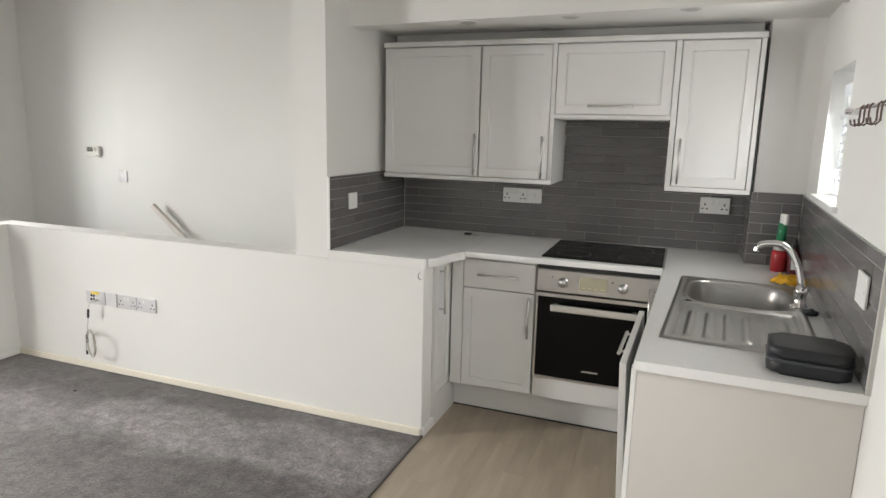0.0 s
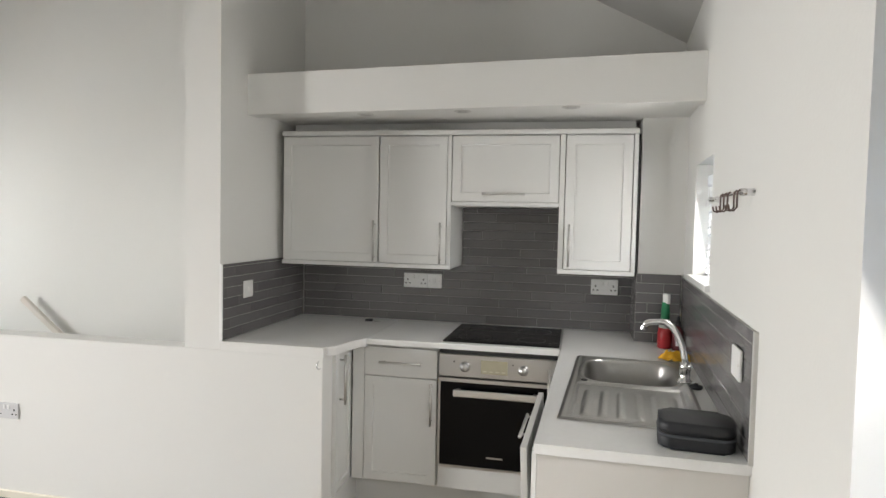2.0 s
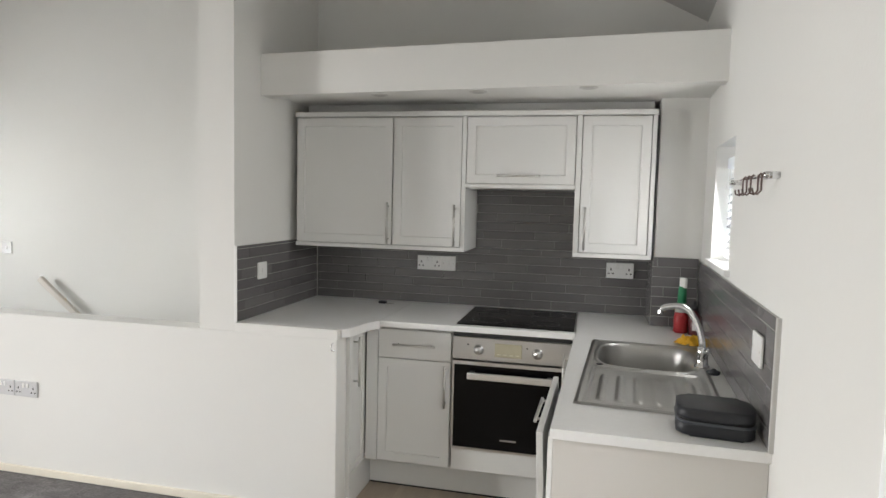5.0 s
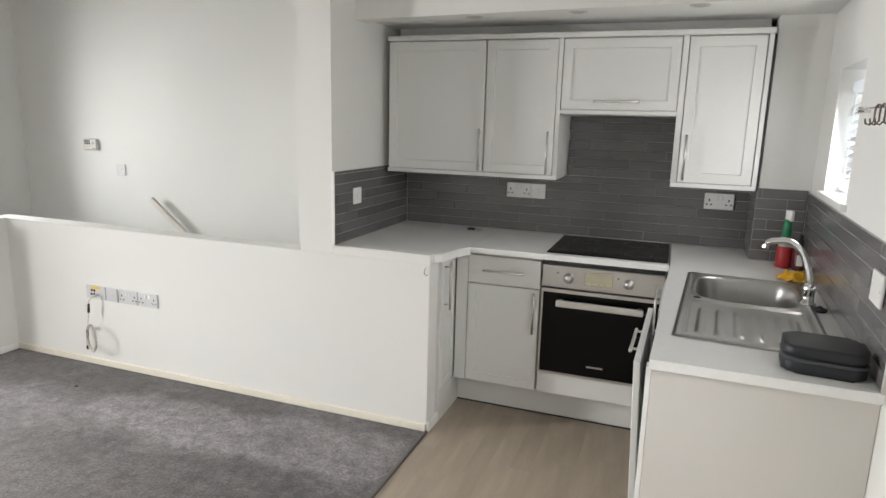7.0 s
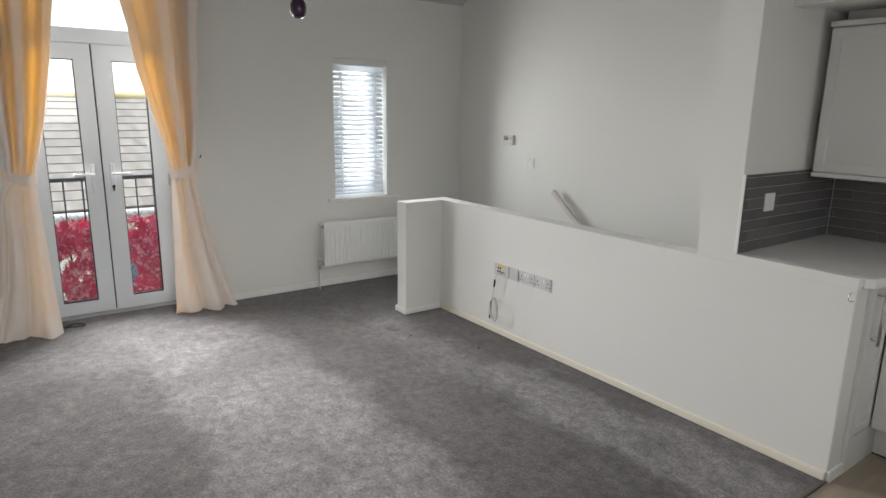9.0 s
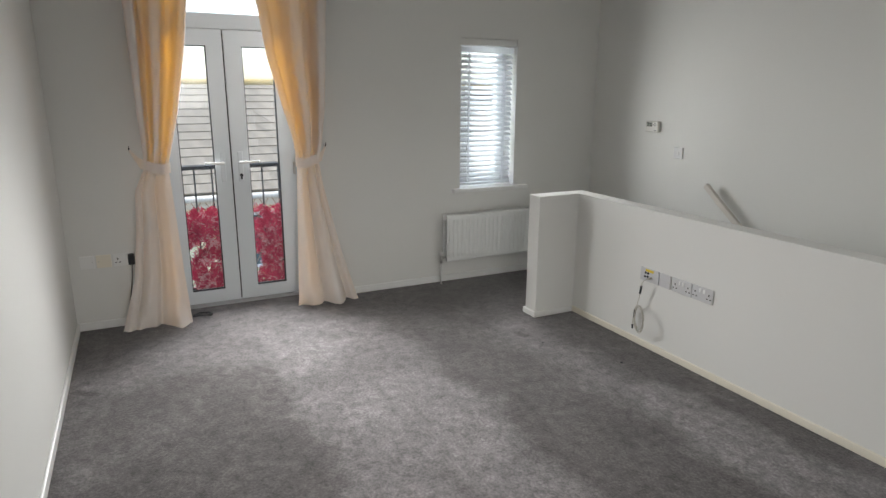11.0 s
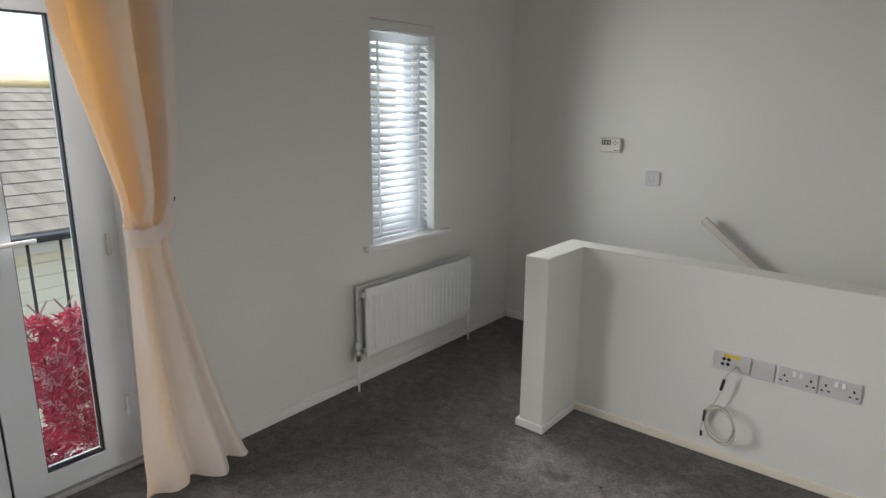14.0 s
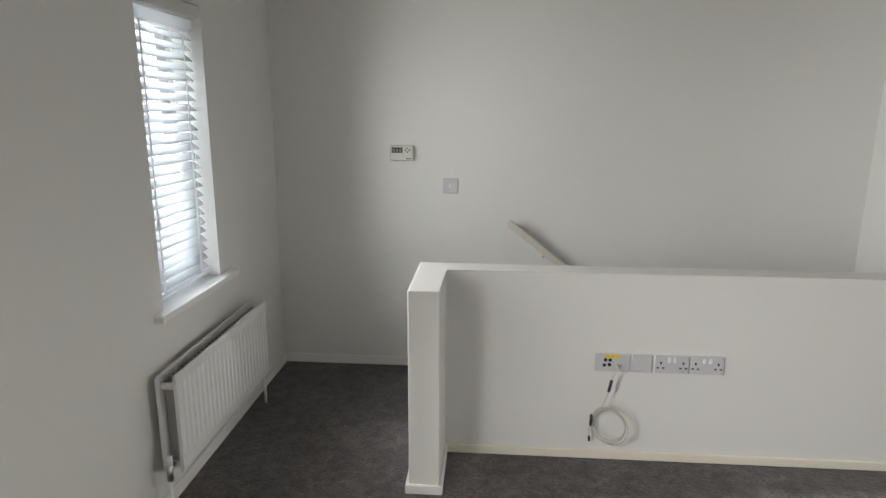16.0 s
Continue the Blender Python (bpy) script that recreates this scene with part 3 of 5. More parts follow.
# oven
ov = thing("oven", (-0.29, 3.4, 0.29), "built-in steel electric oven with a black glass door", "oven")
OX0, OX1, OF = -0.582, -0.004, 3.112
part("body", boxed(OX0 + 0.015, OX1 - 0.015, OF + 0.03, YF - 0.05, 0.285, 0.862), BLACKIRON, ov)
cp = part("control_panel", boxed(OX0, OX1, OF, OF + 0.03, 0.742, 0.855, 0.003), STEEL, ov)
for kx in (-0.452, -0.165):
    kb = cyl(bmesh.new(), (kx, OF + 0.002, 0.795), (kx, OF - 0.024, 0.795), 0.021, 28, 0.018)
    cyl(kb, (kx, OF + 0.002, 0.795), (kx, OF - 0.004, 0.795), 0.026, 28)
    k = part("knob", kb, STEEL, cp, "round steel oven knob", True)
for kx in (-0.505, -0.215):
    part("indicator", cyl(bmesh.new(), (kx, OF + 0.001, 0.818), (kx, OF - 0.002, 0.818), 0.004, 10), DARK, cp)
part("display", boxed(-0.372, -0.24, OF - 0.002, OF + 0.004, 0.765, 0.832, 0.001), mat("timer_window", (0.40, 0.37, 0.27), 0.25, var=0.08, scale=30), cp, "pale timer display")
for i in range(4):
    part("print", boxed(-0.36 + 0.03 * i, -0.342 + 0.03 * i, OF - 0.0032, OF - 0.002, 0.776, 0.780), mat("pale_print", (0.6, 0.58, 0.45), 0.5), cp)
dr = part("door", panel([OX0, OX0 + 0.010, OX1 - 0.010, OX1], [0.285, 0.297, 0.716, 0.734], {(1, 1)}, OF, OF + 0.03), STEEL, ov)
part("glass", boxed(OX0 + 0.009, OX1 - 0.009, OF + 0.002, OF + 0.02, 0.296, 0.717), BLACKGLASS, dr, "black glass oven window")
bm = boxed(-0.50, -0.085, OF - 0.05, OF - 0.034, 0.655, 0.690, 0.006, seg=2)
box(bm, -0.492, -0.470, OF - 0.035, OF + 0.003, 0.662, 0.684, 0.002)
box(bm, -0.115, -0.093, OF - 0.035, OF + 0.003, 0.662, 0.684, 0.002)
part("handle", bm, mat("pale_steel_handle", (0.75, 0.75, 0.74), 0.3, 1.0, var=0.03), dr, "broad pale steel door handle")
part("badge", boxed(-0.335, -0.255, OF, OF + 0.003, 0.345, 0.353), STEEL, dr)
part("filler", boxed(OX0, OX1, FB, FB + 0.018, 0.172, 0.280, 0.001), CAB, ov, "pale grey panel under the oven")
# black strip filling the gap over the oven, its shade put in as colour
part("oven_gap_shade", boxed(OX0, OX1, OF + 0.012, OF + 0.03, 0.8555, 0.880), DARK, ov)

# sink side: carcase, end panel and doors
ru = thing("sink_cabinet", (0.25, 2.4, 0), "pale grey sink base cabinet with a door slightly ajar", "kitchen cabinet", "base units")
bm = prism(bmesh.new(), [(-0.012, 1.86), (0.49, 1.85), (0.54, 3.20), (0.02, 3.24)], 0.10, 0.880)
bm.normal_update()
bmesh.ops.delete(bm, geom=[f for f in bm.faces if f.normal.z > 0.9], context="FACES")
part("body", bm, CAB, ru)
bm = prism(bmesh.new(), [(-0.022, 1.838), (0.5195, 1.826), (0.5198, 1.844), (-0.022, 1.856)], -0.008, 0.880)
part("end_panel", bm, BOARD, ru, "plain white end panel")
# the end panel's front edge, coloured whiter for the light on it
part("lit_panel_edge", boxed(-0.036, -0.0225, 1.837, 1.875, -0.008, 0.880, 0.001), GLOSS, ru)
part("plinth_board", prism(bmesh.new(), [(0.03, 1.83), (0.05, 1.83), (0.06, 3.23), (0.04, 3.23)], -0.008, 0.15), CAB, ru)
LEANING = Matrix.Translation((-0.003, 2.497, 0.115)) @ Matrix.Rotation(radians(-91.6), 4, "Z") @ Matrix.Rotation(radians(2.6), 4, "X")
d = part("door", shaker(0.0, 0.596, 0.0, 0.752, m=LEANING @ Matrix.Translation((0, -0.02, 0))), CAB, ru, "shaker front leaning slightly open at the top")
bar_handle(d, LEANING @ Vector((0.12, -0.02, 0.70)), LEANING @ Vector((0.36, -0.02, 0.70)), LEANING.to_3x3() @ Vector((0, -0.03, 0)))
# thin black sheet standing in for the shade behind the leaning door
part("dark_gap", boxed(-0.013, -0.0125, 1.90, 2.49, 0.80, 0.878), DARK, ru)
H2 = Matrix.Translation((0.014, 3.03, 0)) @ Matrix.Rotation(radians(-90 - 1.6), 4, "Z")
d = part("door", shaker(0.0, 0.52, 0.172, 0.855, m=H2 @ Matrix.Translation((0, -0.02, 0))), CAB, ru)
bar_handle(d, H2 @ Vector((0.04, -0.02, 0.60)), H2 @ Vector((0.04, -0.02, 0.835)), H2.to_3x3() @ Vector((0, -0.03, 0)))
for zz in (0.25, 0.78):
    part("hinge", boxed(-0.01, 0.005, 2.405, 2.44, zz, zz + 0.03, 0.002), NICKEL, ru)

# worktop, with an opening for the bowl
wt = thing("worktop", (-0.5, 3.4, 0.882), "white laminate kitchen worktop running round three sides", "worktop")
Z0, Z1 = 0.882, 0.910
S = Matrix.Translation((0.024, 2.049, 0)) @ Matrix.Rotation(-math.atan(0.066), 4, "Z")   # the sink's own plan, from its front corner


def sink_xy(x, y):
    v = S @ Vector((x, y, 0))
    return v.x, v.y


def rounded(bm):
    bmesh.ops.bevel(bm, geom=[e for e in bm.edges if e.verts[0].co.z > 0.9 and e.verts[1].co.z > 0.9], offset=0.006, segments=2, affect="EDGES", profile=0.5)
    return bm


part("left_top", rounded(prism(bmesh.new(), [(-1.592, 2.828), (-1.052, 2.828), (-1.025, 2.86), (-0.995, 3.00), (-0.975, 3.06), (-0.955, 3.085), (-0.955, YF - 0.011), (-1.592, YF - 0.011)], 0.8685, Z1)), TOP, wt)
part("back_top", rounded(prism(bmesh.new(), [(-0.9555, 3.085), (0.008, 3.094), (0.009, YF - 0.011), (-0.9555, YF - 0.011)], Z0, Z1)), TOP, wt)
h0, h1, h2, h3 = sink_xy(0.03, 0.03), sink_xy(0.44, 0.03), sink_xy(0.44, 0.91), sink_xy(0.03, 0.91)
wf, wb = (-0.030, 1.816), (0.0085, 3.10)
e0, e1, e2 = (0.5195, 1.807), (wall_x(2.95) - 0.002, 2.95), (wall_x(3.43), 3.432)
bm = bmesh.new()
for quad in ([wf, e0, h1, h0], [h1, e0, e1, h2], [h3, h2, e1, wb], [wf, h0, h3, wb]):
    prism(bm, quad, Z0, Z1)
prism(bm, [wb, e1, e2, (0.376, 3.432), (0.376, YF - 0.011), (0.0095, YF - 0.011)], Z0, Z1)
bmesh.ops.remove_doubles(bm, verts=bm.verts, dist=0.0005)
part("sink_top", bm, TOP, wt)
part("joint_strip", prism(bmesh.new(), [(0.004, 3.10), (0.012, 3.10), (0.012, 3.70), (0.004, 3.70)], Z1, Z1 + 0.0012), STEEL, wt, "thin metal worktop joint strip")
part("edge_chip", boxed(0.247, 0.250, 1.8115, 1.815, 0.890, 0.893), DARK, wt, "small dark chip in the edge")

# hob
hob = thing("hob", (-0.28, 3.4, 0.91), "black ceramic glass hob set into the worktop", "hob")
bm = boxed(-0.572, 0.002, 3.135, 3.655, 0.910, 0.916, 0.003)
part("glass", bm, BLACKGLASS, hob)
for cx, cy, r in ((-0.43, 3.27, 0.085), (-0.14, 3.27, 0.07), (-0.43, 3.52, 0.07), (-0.14, 3.52, 0.09)):
    bm = bmesh.new()
    n = 40
    ri = [[bm.verts.new((cx + q * math.cos(2 * math.pi * k / n), cy + q * math.sin(2 * math.pi * k / n), 0.9163)) for k in range(n)] for q in (r, r - 0.003)]
    for k in range(n):
        bm.faces.new((ri[0][k], ri[0][(k + 1) % n], ri[1][(k + 1) % n], ri[1][k]))
    part("cooking_zone", bm, mat("grey_print", (0.07, 0.07, 0.07), 0.3), hob, "thin grey zone ring")

# sink
sk = thing("sink", S @ Matrix.Translation((0.2, 0.5, 0.91)), "stainless steel inset sink with a ribbed drainer", "sink")
SX, SY = 0.445, 0.945
bm = bmesh.new()
nx, ny = 100, 190


def sink_height(x, y):
    """The pressed steel sheet: a rim, a ribbed drainer and a deep bowl."""
    e = min(x, SX - x, y, SY - y)
    z = 0.006 if e > 0.006 else 0.001
    if e > 0.018:
        z = 0.0035
    bx, by = (x - 0.225) / 0.178, (y - 0.690) / 0.200
    d = (abs(bx) ** 4 + abs(by) ** 4) ** 0.25
    if d < 1.02:
        s = min(1.0, max(0.0, (1.02 - d) / 0.17))
        s = s * s * (3 - 2 * s)
        return 0.0035 - 0.150 * s - 0.012 * (1 - min(1.0, d / 0.85))
    if d < 1.09:
        return 0.0065
    if 0.04 < x < 0.40 and 0.045 < y < 0.465:
        z = -0.003 - 0.006 * min(1, (0.465 - y) / 0.4)
        rib = (x - 0.05) / 0.34 * 6.0
        f = abs(rib - math.floor(rib) - 0.5)
        if f < 0.26 and 0.08 < y < 0.40:
            z += 0.0055 * math.cos(f / 0.26 * math.pi / 2) * min(1.0, (y - 0.08) / 0.03, (0.40 - y) / 0.05)
    return z


gv = [[bm.verts.new(S @ Vector((SX * i / nx, SY * j / ny, 0.911 + sink_height(SX * i / nx, SY * j / ny)))) for j in range(ny + 1)] for i in range(nx + 1)]
for i in range(nx):
    for j in range(ny):
        bm.faces.new((gv[i][j], gv[i + 1][j], gv[i + 1][j + 1], gv[i][j + 1]))
part("basin", bm, BASIN, sk, "", True)
bm = cyl(bmesh.new(), S @ Vector((0.225, 0.69, 0.7535)), S @ Vector((0.225, 0.69, 0.757)), 0.036, 24)
part("waste", bm, CHROME, sk, "round chrome plug hole")
part("overflow", cyl(bmesh.new(), S @ Vector((0.055, 0.50, 0.915)), S @ Vector((0.055, 0.50, 0.917)), 0.013, 16), DARK, sk)

tap = thing("tap", (0.485, 2.66, 0.915), "chrome swan neck kitchen mixer tap", "tap")
tb = S @ Vector((0.425, 0.60, 0.915))
part("base", lathe(bmesh.new(), tb, [(0.028, 0), (0.028, 0.006), (0.021, 0.012), (0.019, 0.045), (0.022, 0.05), (0.022, 0.07), (0.014, 0.078)]), CHROME, tap, "", True)
pts = bezier(tb + Vector((0, 0, 0.07)), tb + Vector((-0.01, 0.01, 0.17)), tb + Vector((-0.05, 0.03, 0.235)), tb + Vector((-0.105, 0.055, 0.218)), 14)
pts += bezier(pts[-1], pts[-1] + Vector((-0.02, 0.008, -0.004)), pts[-1] + Vector((-0.035, 0.015, -0.004)), pts[-1] + Vector((-0.042, 0.018, -0.022)), 5)[1:]
part("spout", tube(bmesh.new(), pts, 0.0125, 14), CHROME, tap, "", True)
part("lever", tube(bmesh.new(), [tb + Vector((0.004, -0.015, 0.060)), tb + Vector((0.008, -0.035, 0.064)), tb + Vector((0.010, -0.055, 0.076))], 0.008, 10), CHROME, tap, "", True)
part("aerator", cyl(bmesh.new(), pts[-1], pts[-1] + Vector((-0.004, 0.001, -0.012)), 0.0135, 14), CHROME, tap)

plug = thing("sink_plug", (0.53, 2.56, 0.91), "black rubber sink plug lying behind the sink", "plug")
part("stopper", lathe(bmesh.new(), (0.515, 2.545, 0.9115), [(0.021, 0), (0.024, 0.006), (0.024, 0.011), (0.010, 0.014), (0.006, 0.02)]), BLACKPLAST, plug, "", True)

# the things on the worktop
lb = thing("lunch_box", (0.40, 1.96, 0.91), "dark blue-grey plastic lidded box on the worktop", "lunch box")
LB = Matrix.Translation((0.405, 1.936, 0.911)) @ Matrix.Rotation(radians(-5), 4, "Z")


def round_slab(w, d, r, z0, z1, m, soft=0.006):
    """A slab with round corners in plan and softened rims."""
    pts = []
    for q, (sx, sy) in enumerate(((1, 1), (-1, 1), (-1, -1), (1, -1))):
        for k in range(7):
            a = math.pi / 2 * (q + k / 6)
            pts.append((sx * (w - r) + r * math.cos(a), sy * (d - r) + r * math.sin(a)))
    bm = prism(bmesh.new(), pts, z0, z1)
    if soft:
        bmesh.ops.bevel(bm, geom=[e for e in bm.edges if abs(e.verts[0].co.z - e.verts[1].co.z) < 1e-6], offset=soft, segments=3, affect="EDGES", profile=0.5)
    bm.transform(m)
    return bm


part("base", round_slab(0.098, 0.075, 0.034, 0.0, 0.036, LB, 0.010), BLACKPLAST, lb, "", True)
part("rim", round_slab(0.101, 0.078, 0.037, 0.033, 0.040, LB, 0.003), mat("slate_plastic", (0.05, 0.055, 0.066), 0.4, var=0.06), lb, "raised slate rim", True)
part("lid", round_slab(0.098, 0.075, 0.034, 0.043, 0.073, LB, 0.011), BLACKPLAST, lb, "", True)
part("gasket", round_slab(0.095, 0.072, 0.033, 0.039, 0.044, LB, 0), DARK, lb)

sb = thing("spray_bottle", (0.50, 3.30, 0.91), "red and green cleaning spray bottle with a white nozzle", "bottle")
bp = (0.503, 3.31, 0.9105)
part("bottle", lathe(bmesh.new(), bp, [(0.030, 0), (0.034, 0.006), (0.034, 0.075), (0.030, 0.10)], 24), RED, sb, "red liquid body", True)
part("collar", lathe(bmesh.new(), (bp[0], bp[1], bp[2] + 0.10), [(0.030, 0), (0.026, 0.03), (0.017, 0.06)], 20), mat("clear_grey_plastic", (0.45, 0.46, 0.44), 0.3, var=0.03), sb, "", True)
part("sleeve", lathe(bmesh.new(), (bp[0], bp[1], bp[2] + 0.14), [(0.022, 0), (0.020, 0.05), (0.017, 0.085)], 20), GREEN, sb, "green trigger sleeve", True)
bm = boxed(-0.010, 0.010, -0.026, 0.016, 0.218, 0.268, 0.007, Matrix.Translation(bp) @ Matrix.Rotation(0.5, 4, "Z"), 2)
part("nozzle", bm, PLASTIC, sb, "white nozzle head")
db = thing("soap_bottle", (0.56, 3.28, 0.91), "small dark red bottle with a black pump cap", "bottle")
part("bottle", lathe(bmesh.new(), (0.558, 3.27, 0.9105), [(0.024, 0), (0.027, 0.005), (0.027, 0.09), (0.012, 0.11), (0.012, 0.118)], 20), mat("dark_red_plastic", (0.10, 0.015, 0.02), 0.3, var=0.05), db, "", True)
part("cap", lathe(bmesh.new(), (0.558, 3.27, 1.028), [(0.014, 0), (0.014, 0.02), (0.007, 0.022), (0.007, 0.045)], 16), BLACKPLAST, db, "", True)
part("label", boxed(0.545, 0.571, 3.242, 3.2435, 0.935, 0.985), PLASTIC, db)

cl = thing("cleaning_cloth", (0.50, 3.02, 0.91), "crumpled yellow cleaning cloth beside the sink", "cloth")
bm = bmesh.new()
n = 22
cv = [[bm.verts.new((0.518 + 0.085 * (i / n - 0.5) * 1.9, 3.045 + 0.10 * (j / n - 0.5) * 1.4,
                     0.9125 + 0.052 * max(0.0, 1 - ((i / n - 0.5) ** 2 + (j / n - 0.5) ** 2) * 4) * (0.55 + 0.9 * noise.noise(Vector((i * 0.28, j * 0.28, 3.0))))))
       for j in range(n + 1)] for i in range(n + 1)]
for i in range(n):
    for j in range(n):
        if (i / n - 0.5) ** 2 + (j / n - 0.5) ** 2 < 0.24 + 0.06 * noise.noise(Vector((i * 0.4, j * 0.4, 9))):
            bm.faces.new((cv[i][j], cv[i + 1][j], cv[i + 1][j + 1], cv[i][j + 1]))
bmesh.ops.delete(bm, geom=[v for v in bm.verts if not v.link_faces], context="VERTS")
part("cloth", bm, YELLOW, cl, "", True)

ky = thing("keys", (-1.08, 3.60, 0.91), "small bunch of dark keys on the worktop", "keys")
part("fob", boxed(-1.135, -1.090, 3.575, 3.606, 0.9105, 0.922, 0.004), BLACKPLAST, ky, "black key fob")
part("key", boxed(-1.085, -1.045, 3.595, 3.603, 0.9105, 0.9135, 0.001), NICKEL, ky)
part("key", boxed(-1.088, -1.055, 3.583, 3.590, 0.9105, 0.9125, 0.001), NICKEL, ky)

# downlights in the soffit
for x, y in ((-0.975, 3.085), (-0.478, 3.045), (0.025, 2.985)):
    dl = thing("downlight", (x, y, 2.03), "small recessed white ceiling downlight, switched off", "downlight", "soffit downlights")
    part("rim", lathe(bmesh.new(), (x, y, 2.0265), [(0.036, 0.0), (0.042, 0.002), (0.042, 0.008)], 28), NICKEL, dl)
    part("lens", lathe(bmesh.new(), (x, y, 2.0255), [(0.026, 0.0), (0.027, 0.003)], 24), mat("frosted_lens", (0.35, 0.34, 0.33), 0.3), dl)


# sockets and switches: built to look towards -y, then turned to their wall
def face_plate(name, m, w, label, category, bits, h=0.086, mt=PLASTIC, group=""):
    ob = thing(name, m, label, category, group)
    plate = part("plate", boxed(-w / 2, w / 2, -0.009, 0.0, -h / 2, h / 2, 0.003, m, 2), mt, ob)
    for kind, x, z in bits:
        if kind == "socket":
            for px, pz, pw, ph in ((0, 0.012, 0.007, 0.012), (-0.0115, -0.011, 0.010, 0.0065), (0.0115, -0.011, 0.010, 0.0065)):
                part("pin_hole", boxed(x + px - pw / 2, x + px + pw / 2, -0.0095, -0.008, z + pz - ph / 2, z + pz + ph / 2, 0, m), DARK, plate)
        elif kind == "rocker":
            part("rocker", boxed(x - 0.007, x + 0.007, -0.013, -0.006, z - 0.012, z + 0.012, 0.002, m), GLOSS, plate)
        elif kind == "screw":
            part("screw", cyl(bmesh.new(), m @ Vector((x, -0.0085, z)), m @ Vector((x, -0.0098, z)), 0.0035, 10), NICKEL, plate)
        elif kind == "hole":
            part("port", cyl(bmesh.new(), m @ Vector((x, -0.008, z)), m @ Vector((x, -0.0105, z)), 0.008, 14), BLACKPLAST, plate, "round black aerial port")
    return ob


DOUBLE = [("socket", -0.048, -0.006), ("socket", 0.048, -0.006), ("rocker", -0.013, 0.020), ("rocker", 0.013, 0.020)]
TILEF = YF - 0.011
face_plate("double_socket", Matrix.Translation((-0.863, TILEF, 1.152)), 0.146, "white double wall socket on grey tiles", "socket", DOUBLE, group="kitchen sockets")
face_plate("cooker_switch", Matrix.Translation((-0.747, TILEF, 1.152)), 0.086, "white square switch plate beside the socket", "switch", [("rocker", 0, 0), ("screw", -0.03, 0), ("screw", 0.03, 0)])
face_plate("double_socket", Matrix.Translation((0.227, TILEF, 1.157)), 0.146, "white double wall socket on grey tiles", "socket", DOUBLE, group="kitchen sockets")
face_plate("light_switch", Matrix.Translation((-1.583, 3.03, 1.14)) @ FACE_X, 0.086, "white single switch on the tiled partition", "switch", [("rocker", 0, 0)])
face_plate("fused_switch", WALL @ Matrix.Translation((-0.011, 0.172, 1.137)) @ Matrix.Rotation(radians(-90), 4, "Z"), 0.112, "white double blank plate on the tiled wall", "switch", [("screw", -0.046, 0), ("screw", 0.046, 0)])

# hook rail on the window wall
hr = thing("hook_rail", WALL @ Matrix.Translation((0, 0.5, 1.6)), "chrome wall rail with hanging S hooks", "hook rail")
part("rail", tube(bmesh.new(), [WALL @ Vector((-0.03, y, 1.607)) for y in (0.10, 0.3, 0.5, 0.70)], 0.005, 10), CHROME, hr, "", True)
for y in (0.12, 0.67):
    part("bracket", cyl(bmesh.new(), WALL @ Vector((0, y, 1.607)), WALL @ Vector((-0.034, y, 1.607)), 0.010, 14), CHROME, hr, "", True)
for y in (0.145, 0.19, 0.29, 0.35, 0.41):
    prof = [(-0.030, 1.604), (-0.025, 1.612), (-0.032, 1.617), (-0.039, 1.609), (-0.038, 1.585), (-0.036, 1.558), (-0.046, 1.545), (-0.060, 1.55), (-0.064, 1.566)]
    part("hook", tube(bmesh.new(), [WALL @ Vector((-0.03 + (x + 0.03) * 0.8, y + 0.016 * (1.61 - z) / 0.06, 1.607 + (z - 1.607) * 0.8)) for x, z in prof], 0.0027, 8), HOOKM, hr, "bent wire S hook", True)

# wall tiles, one piece each, over a bed of grout
TW, TH, TT = 0.300, 0.0505, 0.009


def tile_field(bed_name, m, u0, u1, z0, z1, start, holes=()):
    """Courses of long tiles in a plane that looks to -y, laid in a third bond."""
    bed = solid(bed_name, boxed(u0, u1, -0.006, 0.0, z0, z1, 0, m), GROUT, "long grey gloss brick tiles with pale joints", "wall tiles", "structure")
    row, z = 0, z0
    while z < z1 - 0.004:
        top = min(z + TH, z1)
        u = u0 - TW * ((start + row * 0.37) % 1.0)
        while u < u1 - 0.004:
            a, b = max(u, u0), min(u + TW, u1)
            if b - a > 0.012 and not any(h0 < (a + b) / 2 < h1 and k0 < (z + top) / 2 < k1 for h0, h1, k0, k1 in holes):
                key = (round(b - a, 3), round(top - z, 3))
                if key not in TILES:
                    w, h = key
                    TILES[key] = mesh_of("tile", boxed(-w / 2 + 0.0011, w / 2 - 0.0011, -TT, -0.001, -h / 2 + 0.0011, h / 2 - 0.0011, 0.0010), TILE)
                t = new("tile", TILES[key])
                t.parent = bed
                t.matrix_basis = m @ Matrix.Translation(((a + b) / 2, random.uniform(-0.0006, 0.0006), (z + top) / 2)) @ Matrix.Rotation(random.uniform(-0.002, 0.002), 4, "Z")
            u += TW
        z, row = z + TH, row + 1
    return bed


TILES = {}
tile_field("backsplash_tiles", Matrix.Translation((0, YF, 0)), -1.583, 0.376, 0.911, 1.252, 0.2)
tile_field("cooker_splash_tiles", Matrix.Translation((0, YF, 0)), -0.587, -0.028, 1.254, 1.60, 0.5)
tile_field("partition_tiles", Matrix.Translation((-1.594, 0, 0)) @ FACE_X, YH + 0.006, YF - 0.010, 0.911, 1.279, 0.4)
tile_field("pier_tiles", Matrix.Translation((0, 3.44, 0)), 0.372, 0.590, 0.911, 1.262, 0.7)
tile_field("pier_side_tiles", Matrix.Translation((0.3785, 0, 0)) @ Matrix.Rotation(radians(-90), 4, "Z"), -(YF - 0.012), -3.432, 0.911, 1.262, 0.3)
